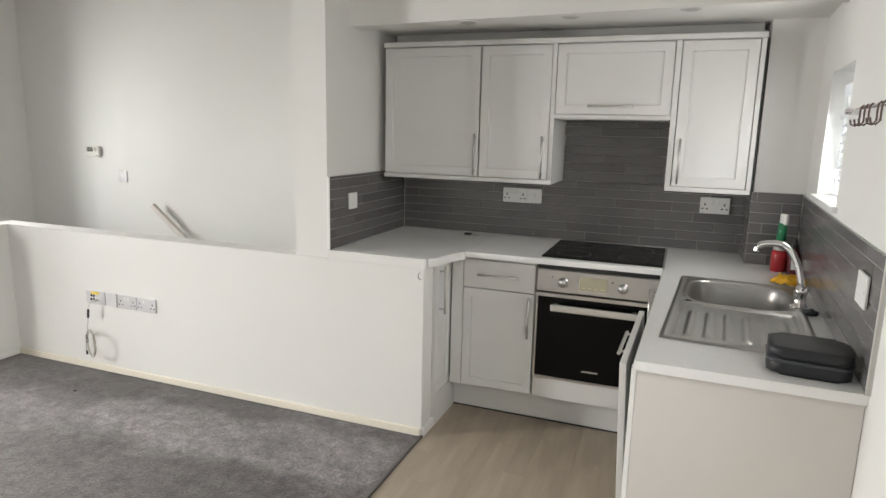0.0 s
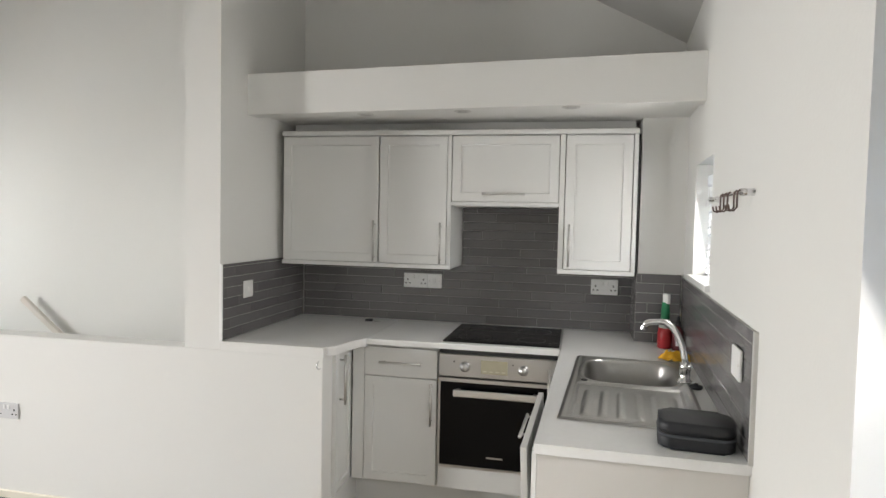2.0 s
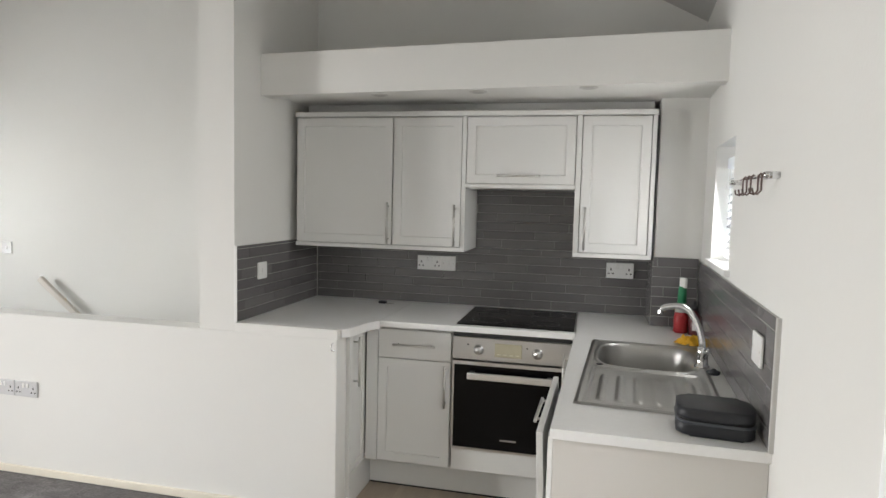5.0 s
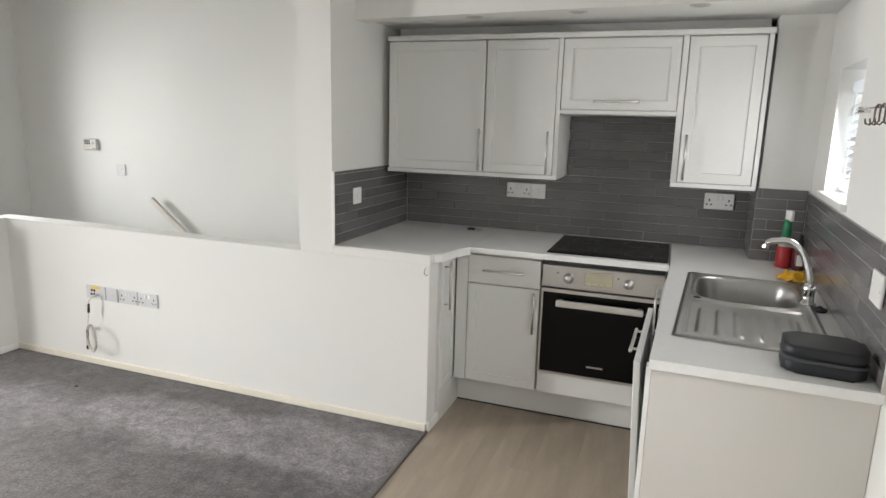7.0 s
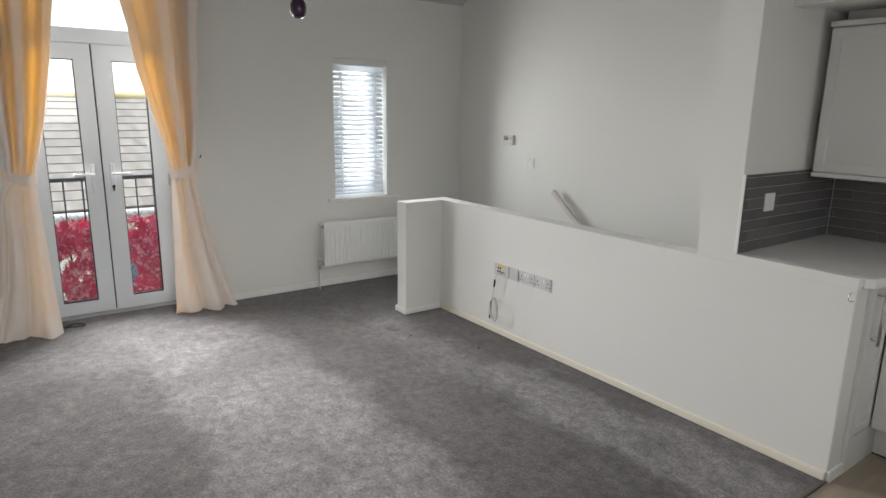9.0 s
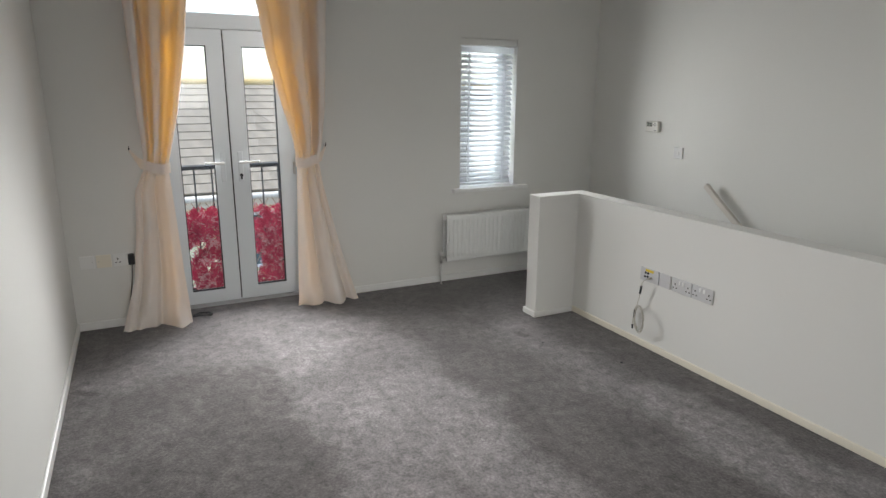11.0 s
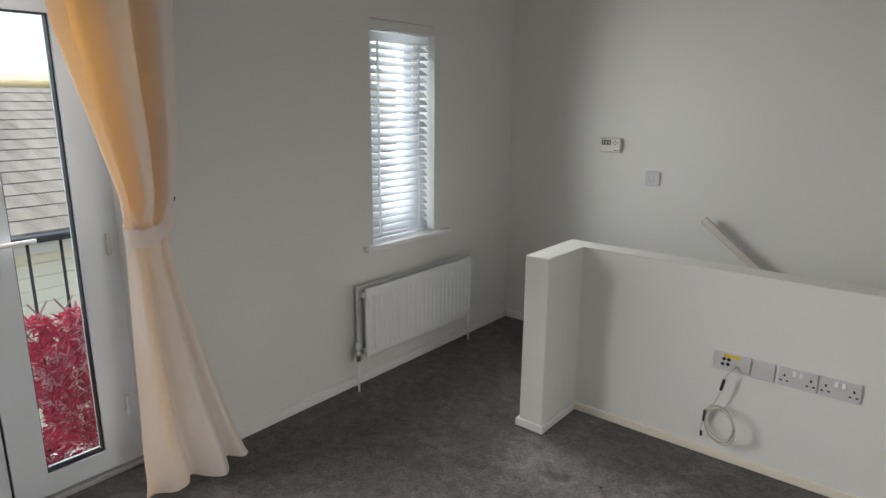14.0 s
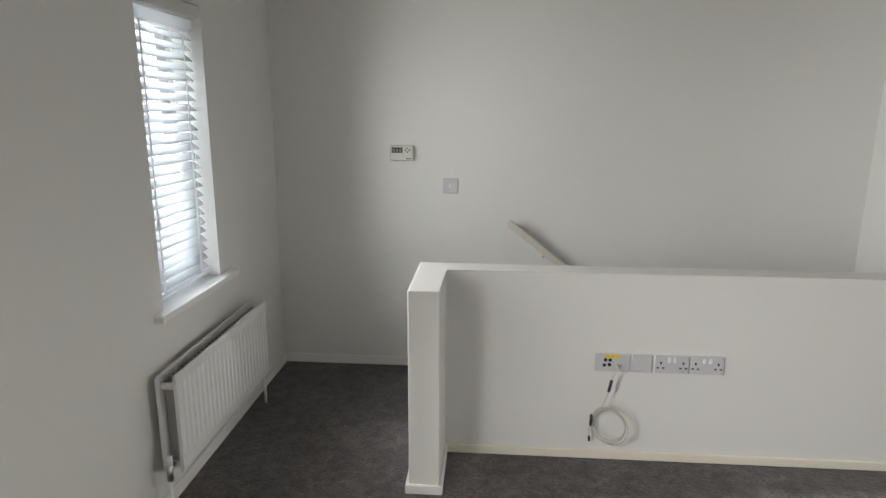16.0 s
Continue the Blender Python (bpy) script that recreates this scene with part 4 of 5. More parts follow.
tile_field("window_wall_tiles", WALL @ Matrix.Rotation(radians(-90), 4, "Z"), -1.632, -0.012, 0.911, 1.250, 0.1)
solid("tile_edge_trim", boxed(-0.011, 0.001, -0.003, 0.010, 0.911, 1.252, 0.001, WALL), mat("pale_edge_trim", (0.5, 0.49, 0.47), 0.4), "pale plastic tile edging strip", "trim", "structure")
solid("tile_edge_trim", boxed(-1.597, -1.583, YH - 0.003, YH + 0.005, 0.911, 1.281, 0.001), GLOSS, "white plastic tile edging strip", "trim", "structure")

# vinyl planks, one piece each
PLANKS = {}
col, x = 0, -1.062
while x < 0.62:
    w = min(0.094, 0.62 - x)
    y = YN - 0.62 * ((col * 0.41) % 1.0)
    while y < 3.24:
        a, b = max(y, YN), min(y + 0.62, 3.24)
        if b - a > 0.03:
            key = (round(w, 3), round(b - a, 3))
            if key not in PLANKS:
                PLANKS[key] = mesh_of("plank", boxed(-key[0] / 2 + 0.0002, key[0] / 2 - 0.0002, -key[1] / 2 + 0.0002, key[1] / 2 - 0.0002, -0.009, -0.002, 0.0), VINYL)
            p = new("plank", PLANKS[key])
            p.parent = vinyl
            p.matrix_basis = Matrix.Translation((x + w / 2, (a + b) / 2, 0))
        y += 0.62
    x, col = x + 0.094, col + 1

GREYPL0 = mat("grey_threshold", (0.42, 0.43, 0.44), 0.4, 0.2, var=0.05)

# ---------------------------------------------------------------- windows and doors


def casement(name, m, w, h, label, bars=()):
    """A white plastic window in the plane y = 0 that looks to -y, its lower left corner at the origin."""
    ob = thing(name, m, label, "window", kind="structure")
    fr = panel([0, 0.045, w - 0.045, w], [0, 0.045, h - 0.045, h], {(1, 1)}, 0.0, 0.06)
    fr.transform(m)
    part("window_frame", fr, UPVC, ob)
    sash = panel([0.047, 0.092, w - 0.092, w - 0.047], [0.047, 0.092, h - 0.092, h - 0.047], {(1, 1)}, -0.008, 0.05)
    sash.transform(m)
    s = part("sash", sash, UPVC, ob)
    part("bead", panel([0.092, 0.097, w - 0.097, w - 0.092], [0.092, 0.097, h - 0.097, h - 0.092], {(1, 1)}, 0.006, 0.014), GREYPL0, s).data.transform(m)
    for z in bars:
        part("glazing_bar", boxed(0.09, w - 0.09, 0.0, 0.03, z - 0.012, z + 0.012, 0.002, m), UPVC, s)
    g = part("pane", boxed(0.091, w - 0.091, 0.016, 0.022, 0.091, h - 0.091, 0, m), GLASS, ob)
    g.visible_shadow = False
    return ob


def blind(m, w, h, pitch, tilt, label):
    """A slatted blind that hangs in the plane y = 0, its lower left corner at the origin."""
    ob = thing("venetian_blind", m, label, "blind")
    part("headrail", boxed(0.002, w - 0.002, -0.028, 0.028, h - 0.05, h - 0.002, 0.003, m), SLAT, ob)
    part("bottom_rail", boxed(0.004, w - 0.004, -0.024, 0.024, 0.004, 0.024, 0.004, m), SLAT, ob)
    bm = bmesh.new()
    n = 6
    rows = []
    for k in range(n + 1):
        a = (k / n - 0.5)
        rows.append([(x, 0.048 * a, 0.004 * (1 - 4 * a * a)) for x in (0.004, w - 0.004)])
    top = [[bm.verts.new((x, y, z + 0.0012)) for x, y, z in r] for r in rows]
    bot = [[bm.verts.new((x, y, z - 0.0012)) for x, y, z in r] for r in rows]
    for k in range(n):
        bm.faces.new((top[k][0], top[k][1], top[k + 1][1], top[k + 1][0]))
        bm.faces.new((bot[k][0], bot[k + 1][0], bot[k + 1][1], bot[k][1]))
    bm.faces.new((top[0][0], bot[0][0], bot[0][1], top[0][1]))
    bm.faces.new((top[n][0], top[n][1], bot[n][1], bot[n][0]))
    for e in (0, 1):
        for k in range(n):
            bm.faces.new((top[k][e], top[k + 1][e], bot[k + 1][e], bot[k][e]))
    me = mesh_of("slat", bm, SLAT, True)
    z = 0.045
    while z < h - 0.06:
        s = new("slat", me)
        s.parent = ob
        s.matrix_basis = Matrix.Translation((0, 0, z)) @ Matrix.Rotation(radians(tilt + random.uniform(-1.5, 1.5)), 4, "X")
        z += pitch
    for x in (0.09, w - 0.09):
        for y in (-0.026, 0.026):
            part("ladder_tape", boxed(x - 0.007, x + 0.007, y - 0.0006, y + 0.0006, 0.02, h - 0.04, 0, m), SLAT, ob)
    for x, lo in ((0.075, 0.30), (w - 0.075, 0.24)):
        bm = tube(bmesh.new(), [m @ Vector((x, -0.032, h - 0.04)), m @ Vector((x, -0.034, lo + 0.03))], 0.0012, 6)
        part("pull_cord", bm, SLAT, ob)
        part("tassel", lathe(bmesh.new(), m @ Vector((x, -0.034, lo)), [(0.007, 0), (0.006, 0.02), (0.003, 0.034)], 10), PLASTIC, ob, "", True)
    return ob


# the narrow window in the west wall
WM = Matrix.Translation((-5.20, WY0, WZ0)) @ FACE_X
casement("window_1", WM, WY1 - WY0, WZ1 - WZ0, "narrow white plastic casement window behind a blind", (0.60,))
blind(Matrix.Translation((-5.095, WY0 + 0.006, WZ0 + 0.018)) @ FACE_X, WY1 - WY0 - 0.012, WZ1 - WZ0 - 0.075, 0.0415, 38, "white slatted venetian blind, lowered with open slats")
solid("window_sill", boxed(-5.2, XL + 0.042, WY0 - 0.075, WY1 + 0.125, WZ0 - 0.026, WZ0 + 0.006, 0.006, seg=2), GLOSS, "white painted wooden window sill", "window sill", "structure")
solid("blind_fascia", boxed(XL - 0.06, XL - 0.012, WY0, WY1, WZ1 - 0.052, WZ1 - 0.002, 0.002), PAINT, "pale fascia board over the blind", "trim", "structure")

# kitchen window
KM = WALL @ Matrix.Translation((0.17, KY1, KZ0)) @ Matrix.Rotation(radians(-90), 4, "Z")
casement("window_2", KM, KY1 - KY0, KZ1 - KZ0, "small white plastic kitchen window")
blind(WALL @ Matrix.Translation((0.075, KY1 - 0.006, KZ0 + 0.012)) @ Matrix.Rotation(radians(-90), 4, "Z"), KY1 - KY0 - 0.012, KZ1 - KZ0 - 0.06, 0.034, 28, "white slatted blind in the kitchen window")
solid("window_sill", boxed(-0.022, 0.18, KY0 - 0.04, KY1 + 0.03, KZ0 - 0.02, KZ0 + 0.006, 0.005, WALL, 2), GLOSS, "white painted kitchen window sill", "window sill", "structure")

# side window near the kitchen
NM = WALL @ Matrix.Translation((0.17, NY1, NZ0)) @ Matrix.Rotation(radians(-90), 4, "Z")
casement("window_3", NM, NY1 - NY0, NZ1 - NZ0, "broad white plastic side window")
solid("window_sill", boxed(-0.045, 0.18, NY0 - 0.1, NY1 + 0.11, NZ0 - 0.024, NZ0 + 0.006, 0.006, WALL, 2), GLOSS, "white painted side window sill", "window sill", "structure")
# unseen blind assumed from its cords, slats closed to dim the reveal
blind(WALL @ Matrix.Translation((0.10, NY1 - 0.006, NZ0 + 0.012)) @ Matrix.Rotation(radians(-90), 4, "Z"), NY1 - NY0 - 0.012, NZ1 - NZ0 - 0.05, 0.0415, 66, "white slatted blind, out of view, closed over the side window")
pc = thing("blind_cord", WALL @ Matrix.Translation((0.03, -0.70, 1.05)), "white blind pull cords with tassels in the window reveal", "blind cord")
for y, z in ((-0.705, 1.045), (-0.725, 1.115)):
    part("cord", tube(bmesh.new(), [WALL @ Vector((0.035, y, NZ1)), WALL @ Vector((0.035, y, z + 0.03))], 0.0015, 6), PLASTIC, pc)
    part("tassel", lathe(bmesh.new(), WALL @ Vector((0.035, y, z)), [(0.010, 0), (0.009, 0.03), (0.004, 0.05)], 12), GLOSS, pc, "", True)

# french doors
DX = -5.205
DM = Matrix.Translation((DX, 0, 0)) @ FACE_X
dfm = thing("door_frame", (DX, 0.64, 0), "white plastic french door frame with a glazed top light", "door frame", kind="structure")
bm = panel([DY0, DY0 + 0.045, DY1 - 0.045, DY1], [0.0, 0.03, 1.962, 2.062, DTOP - 0.05, DTOP], {(1, 1), (1, 3)}, 0.0, 0.07)
bm.transform(DM)
part("frame", bm, UPVC, dfm)
g = part("top_pane", boxed(DX - 0.04, DX - 0.034, DY0 + 0.04, DY1 - 0.04, 2.055, DTOP - 0.045), GLASS, dfm)
g.visible_shadow = False
part("sill_strip", boxed(DX - 0.03, DX + 0.03, DY0, DY1, 0.0, 0.022, 0.003), GREYPL0, dfm, "grey threshold strip")


def door_leaf(y0, y1, g0, g1, hy, turn, label):
    ob = thing("french_door", (DX, (y0 + y1) / 2, 0.03), label, "door", "french doors")
    bm = panel([y0, g0, g1, y1], [0.032, 0.118, 1.852, 1.958], {(1, 1)}, -0.014, 0.055)
    bm.transform(DM)
    part("leaf_frame", bm, UPVC, ob)
    bm = panel([g0, g0 + 0.006, g1 - 0.006, g1], [0.118, 0.124, 1.846, 1.852], {(1, 1)}, 0.0, 0.03)
    bm.transform(DM)
    part("gasket", bm, BLACKPLAST, ob, "thin black glazing gasket")
    p = part("pane", boxed(g0 + 0.004, g1 - 0.004, 0.012, 0.02, 0.121, 1.849, 0, DM), GLASS, ob)
    p.visible_shadow = False
    bm = boxed(hy - 0.017, hy + 0.017, -0.022, -0.013, 0.92, 1.13, 0.004, DM, 2)
    pl = part("handle_plate", bm, UPVC, ob, "white handle back plate")
    bm = tube(bmesh.new(), [DM @ Vector((hy, -0.02, 1.055)), DM @ Vector((hy, -0.055, 1.055)), DM @ Vector((hy + turn * 0.03, -0.062, 1.056)), DM @ Vector((hy + turn * 0.125, -0.062, 1.058))], 0.009, 10)
    part("lever", bm, GLOSS, pl, "white lever handle", True)
    if turn > 0:
        bm = cyl(bmesh.new(), DM @ Vector((hy, -0.021, 0.962)), DM @ Vector((hy, -0.027, 0.962)), 0.0115, 16)
        box(bm, hy - 0.007, hy + 0.007, -0.026, -0.021, 0.932, 0.960, 0.002, DM)
        part("keyhole", bm, BLACKPLAST, pl, "black lock cylinder")
    for z in (0.25, 0.95, 1.70):
        hx = y0 + 0.004 if turn < 0 else y1 - 0.004
        part("hinge", cyl(bmesh.new(), DM @ Vector((hx, -0.026, z)), DM @ Vector((hx, -0.026, z + 0.09)), 0.009, 12), NICKEL if z == 0.95 else UPVC, ob)
    return ob


door_leaf(0.188, 0.640, 0.305, 0.533, 0.585, -1, "white plastic glazed french door leaf, closed")
door_leaf(0.650, 1.094, 0.768, 0.988, 0.706, 1, "white plastic glazed french door leaf with a keyhole, closed")
solid("door_meeting_strip", boxed(DX - 0.03, DX + 0.004, 0.6405, 0.6495, 0.034, 1.956), DARK, "thin black strip filling the gap between the door leaves", "trim", "structure")

# ---------------------------------------------------------------- curtains


def bump(v, c, w):
    return math.exp(-((v - c) / w) ** 2)


def curtain(edges, phase, hook, flip, label):
    """A tied-back curtain: rows of (height, one edge, other edge, depth of folds, place off the wall)."""
    ob = thing("curtain", (-4.92, (edges[-1][1] + edges[-1][2]) / 2, 0), label, "curtain", "door curtains")
    bm = bmesh.new()
    nz, nu = 90, 180
    grid = []
    zs = [e[0] for e in edges][::-1]
    cols = [[e[k] for e in edges][::-1] for k in (1, 2, 3, 4)]
    for j in range(nz + 1):
        z = edges[0][0] * j / nz
        a, b, d, off = (float(np.interp(z, zs, c)) for c in cols)
        row = []
        k = min(1.0, max(0.0, (z - 0.98) / 0.22))
        k = k * k * (3 - 2 * k)
        for i in range(nu + 1):
            u = i / nu
            v = (1 - u if flip else u) + 0.05 * noise.noise(Vector((u * 1.6, z * 0.45, phase)))
            low = bump(v, 0.20, 0.17) + 0.75 * bump(v, 0.66, 0.12) + 0.45 * bump(v, 0.93, 0.07) - 0.60 * bump(v, 0.45, 0.05) - 0.30 * bump(v, 0.81, 0.04) - 0.30
            high = math.tanh(2.0 * math.cos(2 * math.pi * 2.4 * (v - 0.08)) + 0.3)
            ridge = low * (1 - k) + high * k + 0.10 * noise.noise(Vector((u * 5, z * 0.9, phase + 5)))
            amp = d * (1.0 + 0.15 * k) * (1 + 0.2 * noise.noise(Vector((u * 2.0, phase, z * 0.3))))
            y = a + (b - a) * (u + 0.012 * math.sin(9 * u + phase))
            hem = max(0.0, 0.20 - z)
            x = off + amp * ridge + hem * 0.5 * noise.noise(Vector((u * 4.2, z * 4, phase + 9))) + 0.002 * noise.noise(Vector((u * 14, z * 9, phase)))
            zz = z + hem * 0.05 * noise.noise(Vector((u * 4, 0, phase)))
            row.append(bm.verts.new((max(x, XL + 0.022), y, max(zz, 0.004))))
        grid.append(row)
    for j in range(nz):
        for i in range(nu):
            bm.faces.new((grid[j][i], grid[j][i + 1], grid[j + 1][i + 1], grid[j + 1][i]))
    part("drape", bm, FABRIC, ob, "", True)
    # the band that holds it
    k = next(e for e in edges if abs(e[0] - 1.07) < 0.02)
    y0, y1 = (k[1], k[2]) if not flip else (k[2], k[1])
    path = [(XL + 0.02, hook[0], hook[1]), (k[4] - 0.01, y1 + (0.02 if not flip else -0.02), 1.10), (k[4] + 0.058, y1 * 0.6 + y0 * 0.4, 1.072), (k[4] + 0.060, y0 * 0.75 + y1 * 0.25, 1.058),
            (k[4] + 0.02, y0 + (-0.012 if not flip else 0.012), 1.07), (XL + 0.03, y0 * 0.8 + y1 * 0.2, 1.10)]
    bm = bmesh.new()
    prev = None
    for q, p in enumerate(path):
        hgt = 0.010 if q == 0 else 0.034
        pair = [bm.verts.new((p[0], p[1], p[2] + s * hgt)) for s in (-1, 1)]
        if prev:
            bm.faces.new((prev[0], pair[0], pair[1], prev[1]))
        prev = pair
    bmesh.ops.subdivide_edges(bm, edges=bm.edges[:], cuts=2, use_grid_fill=True, smooth=0.6)
    part("tie_back", bm, FABRIC, ob, "cream cloth tie-back band", True)
    bm = tube(bmesh.new(), [(XL, hook[0], hook[1] + 0.005), (XL + 0.025, hook[0], hook[1] + 0.004), (XL + 0.035, hook[0], hook[1] + 0.014), (XL + 0.03, hook[0], hook[1] + 0.026)], 0.004, 8)
    hk = thing("tie_back_hook", (XL, *hook), "small dark metal curtain hook on the wall", "hook", "tie-back hooks")
    part("hook", bm, BLACKIRON, hk, "", True)
    return ob


curtain([(2.46, 0.7, 1.34, 0.075, -4.925), (2.26, 0.785, 1.32, 0.075, -4.925), (2.06, 0.83, 1.3, 0.072, -4.925), (1.78, 0.868, 1.29, 0.067, -4.925), (1.42, 0.965, 1.265, 0.059, -4.920),
         (1.22, 1.02, 1.235, 0.051, -4.920), (1.07, 1.052, 1.215, 0.026, -4.935), (0.92, 1.045, 1.235, 0.036, -4.930), (0.7, 1.035, 1.285, 0.048, -4.925), (0.35, 1.02, 1.37, 0.060, -4.910), (0, 1, 1.475, 0.075, -4.890)],
        2.4, (1.286, 1.164), False, "cream cloth curtain tied back beside the french doors")
curtain([(2.46, 0.02, 0.5, 0.075, -4.925), (2.2, 0.035, 0.43, 0.075, -4.925), (2.03, 0.05, 0.404, 0.072, -4.925), (1.78, 0.055, 0.37, 0.067, -4.925), (1.42, 0.06, 0.302, 0.059, -4.920),
         (1.22, 0.07, 0.25, 0.051, -4.920), (1.07, 0.07, 0.215, 0.026, -4.935), (0.92, 0, 0.225, 0.036, -4.930), (0.7, -0.015, 0.235, 0.048, -4.920), (0.35, -0.06, 0.25, 0.060, -4.905), (0, -0.165, 0.272, 0.075, -4.880)],
        1.0, (-0.004, 1.179), True, "cream cloth curtain tied back next to the wall sockets")
cpole = thing("curtain_pole", (-4.94, 0.65, 2.47), "plain white curtain pole above the french doors", "curtain pole")
part("pole", cyl(bmesh.new(), (-4.94, -0.06, 2.475), (-4.94, 1.42, 2.475), 0.012, 14), GLOSS, cpole, "", True)
for y in (-0.04, 1.40):
    part("bracket", cyl(bmesh.new(), (XL, y, 2.475), (-4.94, y, 2.475), 0.008, 10), GLOSS, cpole)

# ---------------------------------------------------------------- radiator
rad = thing("radiator", (-4.95, 2.70, 0.2), "white double panel radiator below the narrow window", "radiator")
RY0, RY1, RZ0, RZ1, RXF, RXB = 2.238, 3.165, 0.195, 0.585, -4.912, -4.995


def rad_panel(xf, side):
    """A pressed steel panel with upright channels."""
    bm = bmesh.new()
    n, rows = 24 * 8, [(RZ0, 0.0, 0), (RZ0 + 0.012, 1.0, 0), (RZ0 + 0.035, 1.0, 0), (RZ0 + 0.05, 1.0, 1), (RZ1 - 0.05, 1.0, 1), (RZ1 - 0.035, 1.0, 0), (RZ1 - 0.012, 1.0, 0), (RZ1, 0.0, 0)]
    g = []
    for z, full, groove in rows:
        r = []
        for i in range(n + 1):
            u = i / n
            ph = (u * 24) % 1.0
            dip = max(0.0, 1 - abs(ph - 0.5) / 0.16) if 0.01 < u < 0.99 else 0
            x = xf - side * (0.006 * (1 - full) + 0.006 * min(1, dip * 1.6) * groove)
            r.append(bm.verts.new((x, RY0 + (RY1 - RY0) * u, z)))
        g.append(r)
    for j in range(len(rows) - 1):
        for i in range(n):
            bm.faces.new((g[j][i], g[j][i + 1], g[j + 1][i + 1], g[j + 1][i]))
    back = [bm.verts.new((xf - side * 0.014, y, z)) for y, z in ((RY0, RZ0), (RY1, RZ0), (RY1, RZ1), (RY0, RZ1))]
    bm.faces.new(back)
    bm.faces.new([*g[0], back[1], back[0]])
    bm.faces.new([*g[-1][::-1], back[3], back[2]])
    bm.faces.new([r[0] for r in g][::-1] + [back[0], back[3]])
    bm.faces.new([r[-1] for r in g] + [back[2], back[1]])
    return bm


RADM = mat("radiator_enamel", (0.76, 0.765, 0.76), 0.32, var=0.015, scale=6)
part("front_panel", rad_panel(RXF, 1), RADM, rad)
part("back_panel", rad_panel(RXB, -1), RADM, rad)
for k in range(26):
    y = RY0 + 0.035 + (RY1 - RY0 - 0.07) * k / 25
    part("fin", boxed(RXB + 0.016, RXF - 0.016, y - 0.0006, y + 0.0006, RZ0 + 0.05, RZ1 - 0.03), mat("grey_fin", (0.35, 0.35, 0.35), 0.5) if k == 0 else bpy.data.materials["grey_fin"], rad)
for z in (RZ0 + 0.025, RZ1 - 0.045):
    for y in (RY0 + 0.02, RY1 - 0.02):
        part("manifold", cyl(bmesh.new(), (RXB + 0.013, y, z), (RXF - 0.013, y, z), 0.014, 14), RADM, rad, "", True)
for y in (RY0 + 0.16, RY1 - 0.16):
    part("wall_bracket", boxed(XL, RXB, y - 0.012, y + 0.012, RZ0 + 0.06, RZ1 - 0.03, 0.002), RADM, rad)
for y, s in ((RY0 - 0.03, -1), (RY1 + 0.035, 1)):
    bm = cyl(bmesh.new(), (-4.955, y, 0.0), (-4.955, y, RZ0 + 0.0), 0.0075, 12)
    part("pipe", bm, GLOSS, rad, "white painted feed pipe", True)
    v = cyl(bmesh.new(), (-4.955, y, RZ0 - 0.015), (-4.955, y, RZ0 + 0.055), 0.012, 14)
    cyl(v, (-4.955, y, RZ0 + 0.028), (-4.955, y - s * 0.05, RZ0 + 0.028), 0.010, 14)
    v = part("valve", v, NICKEL, rad, "dull metal radiator valve", True)
    part("valve_cap", lathe(bmesh.new(), (-4.955, y, RZ0 + 0.05), [(0.014, 0), (0.015, 0.03), (0.012, 0.036)], 14), PLASTIC if s < 0 else BLACKPLAST, v, "", True)

# ---------------------------------------------------------------- stair wall: thermostat, switch, handrail
THERM = mat("off_white_plastic", (0.62, 0.61, 0.57), 0.4, var=0.03)
th = thing("thermostat", (-4.285, YB, 1.295), "white wall thermostat with a small dark display", "thermostat")
part("body", boxed(-4.352, -4.217, YB - 0.028, YB, 1.252, 1.338, 0.006, seg=2), THERM, th)
part("display", boxed(-4.338, -4.278, YB - 0.0295, YB - 0.027, 1.296, 1.326, 0.001), mat("lcd_grey", (0.05, 0.055, 0.05), 0.2), th, "dark grey display")
for i in range(3):
    part("digit", boxed(-4.332 + i * 0.018, -4.321 + i * 0.018, YB - 0.0300, YB - 0.0294, 1.302, 1.320), mat("lcd_pale", (0.22, 0.24, 0.2), 0.3) if not i else bpy.data.materials["lcd_pale"], th)
for dx, dz in ((0, 0.010), (0, -0.010), (-0.011, 0), (0.011, 0)):
    part("button", cyl(bmesh.new(), (-4.250 + dx, YB - 0.026, 1.311 + dz), (-4.250 + dx, YB - 0.0305, 1.311 + dz), 0.004, 10), BLACKPLAST, th)
part("print_bar", boxed(-4.258, -4.228, YB - 0.0286, YB - 0.0278, 1.263, 1.267), DARK, th)
GREYPL = mat("grey_plate", (0.57, 0.57, 0.58), 0.4, 0.0, var=0.03)
face_plate("light_switch", Matrix.Translation((-4.007, YB, 1.11)), 0.086, "grey single light switch beside the stairs", "switch", [("rocker", 0, 0), ("screw", -0.03, 0), ("screw", 0.03, 0)], mt=GREYPL)

hd = thing("handrail", (-3.4, YB - 0.05, 0.7), "pale painted wooden stair handrail on the wall", "handrail")
p0, p1 = Vector((-3.672, YB - 0.06, 0.912)), Vector((-1.95, YB - 0.06, -0.43))
m = Matrix.Translation(p0) @ Matrix.Rotation(math.atan2(p0.z - p1.z, p1.x - p0.x), 4, "Y")
part("rail", boxed(0, (p1 - p0).length, -0.016, 0.016, -0.020, 0.021, 0.007, m, 2), RAIL, hd)
for k in (0.12, 0.5, 0.9):
    q = p0.lerp(p1, k)
    part("bracket", cyl(bmesh.new(), (q.x, YB, q.z - 0.05), (q.x, YB - 0.06, q.z - 0.02), 0.007, 10), NICKEL, hd)

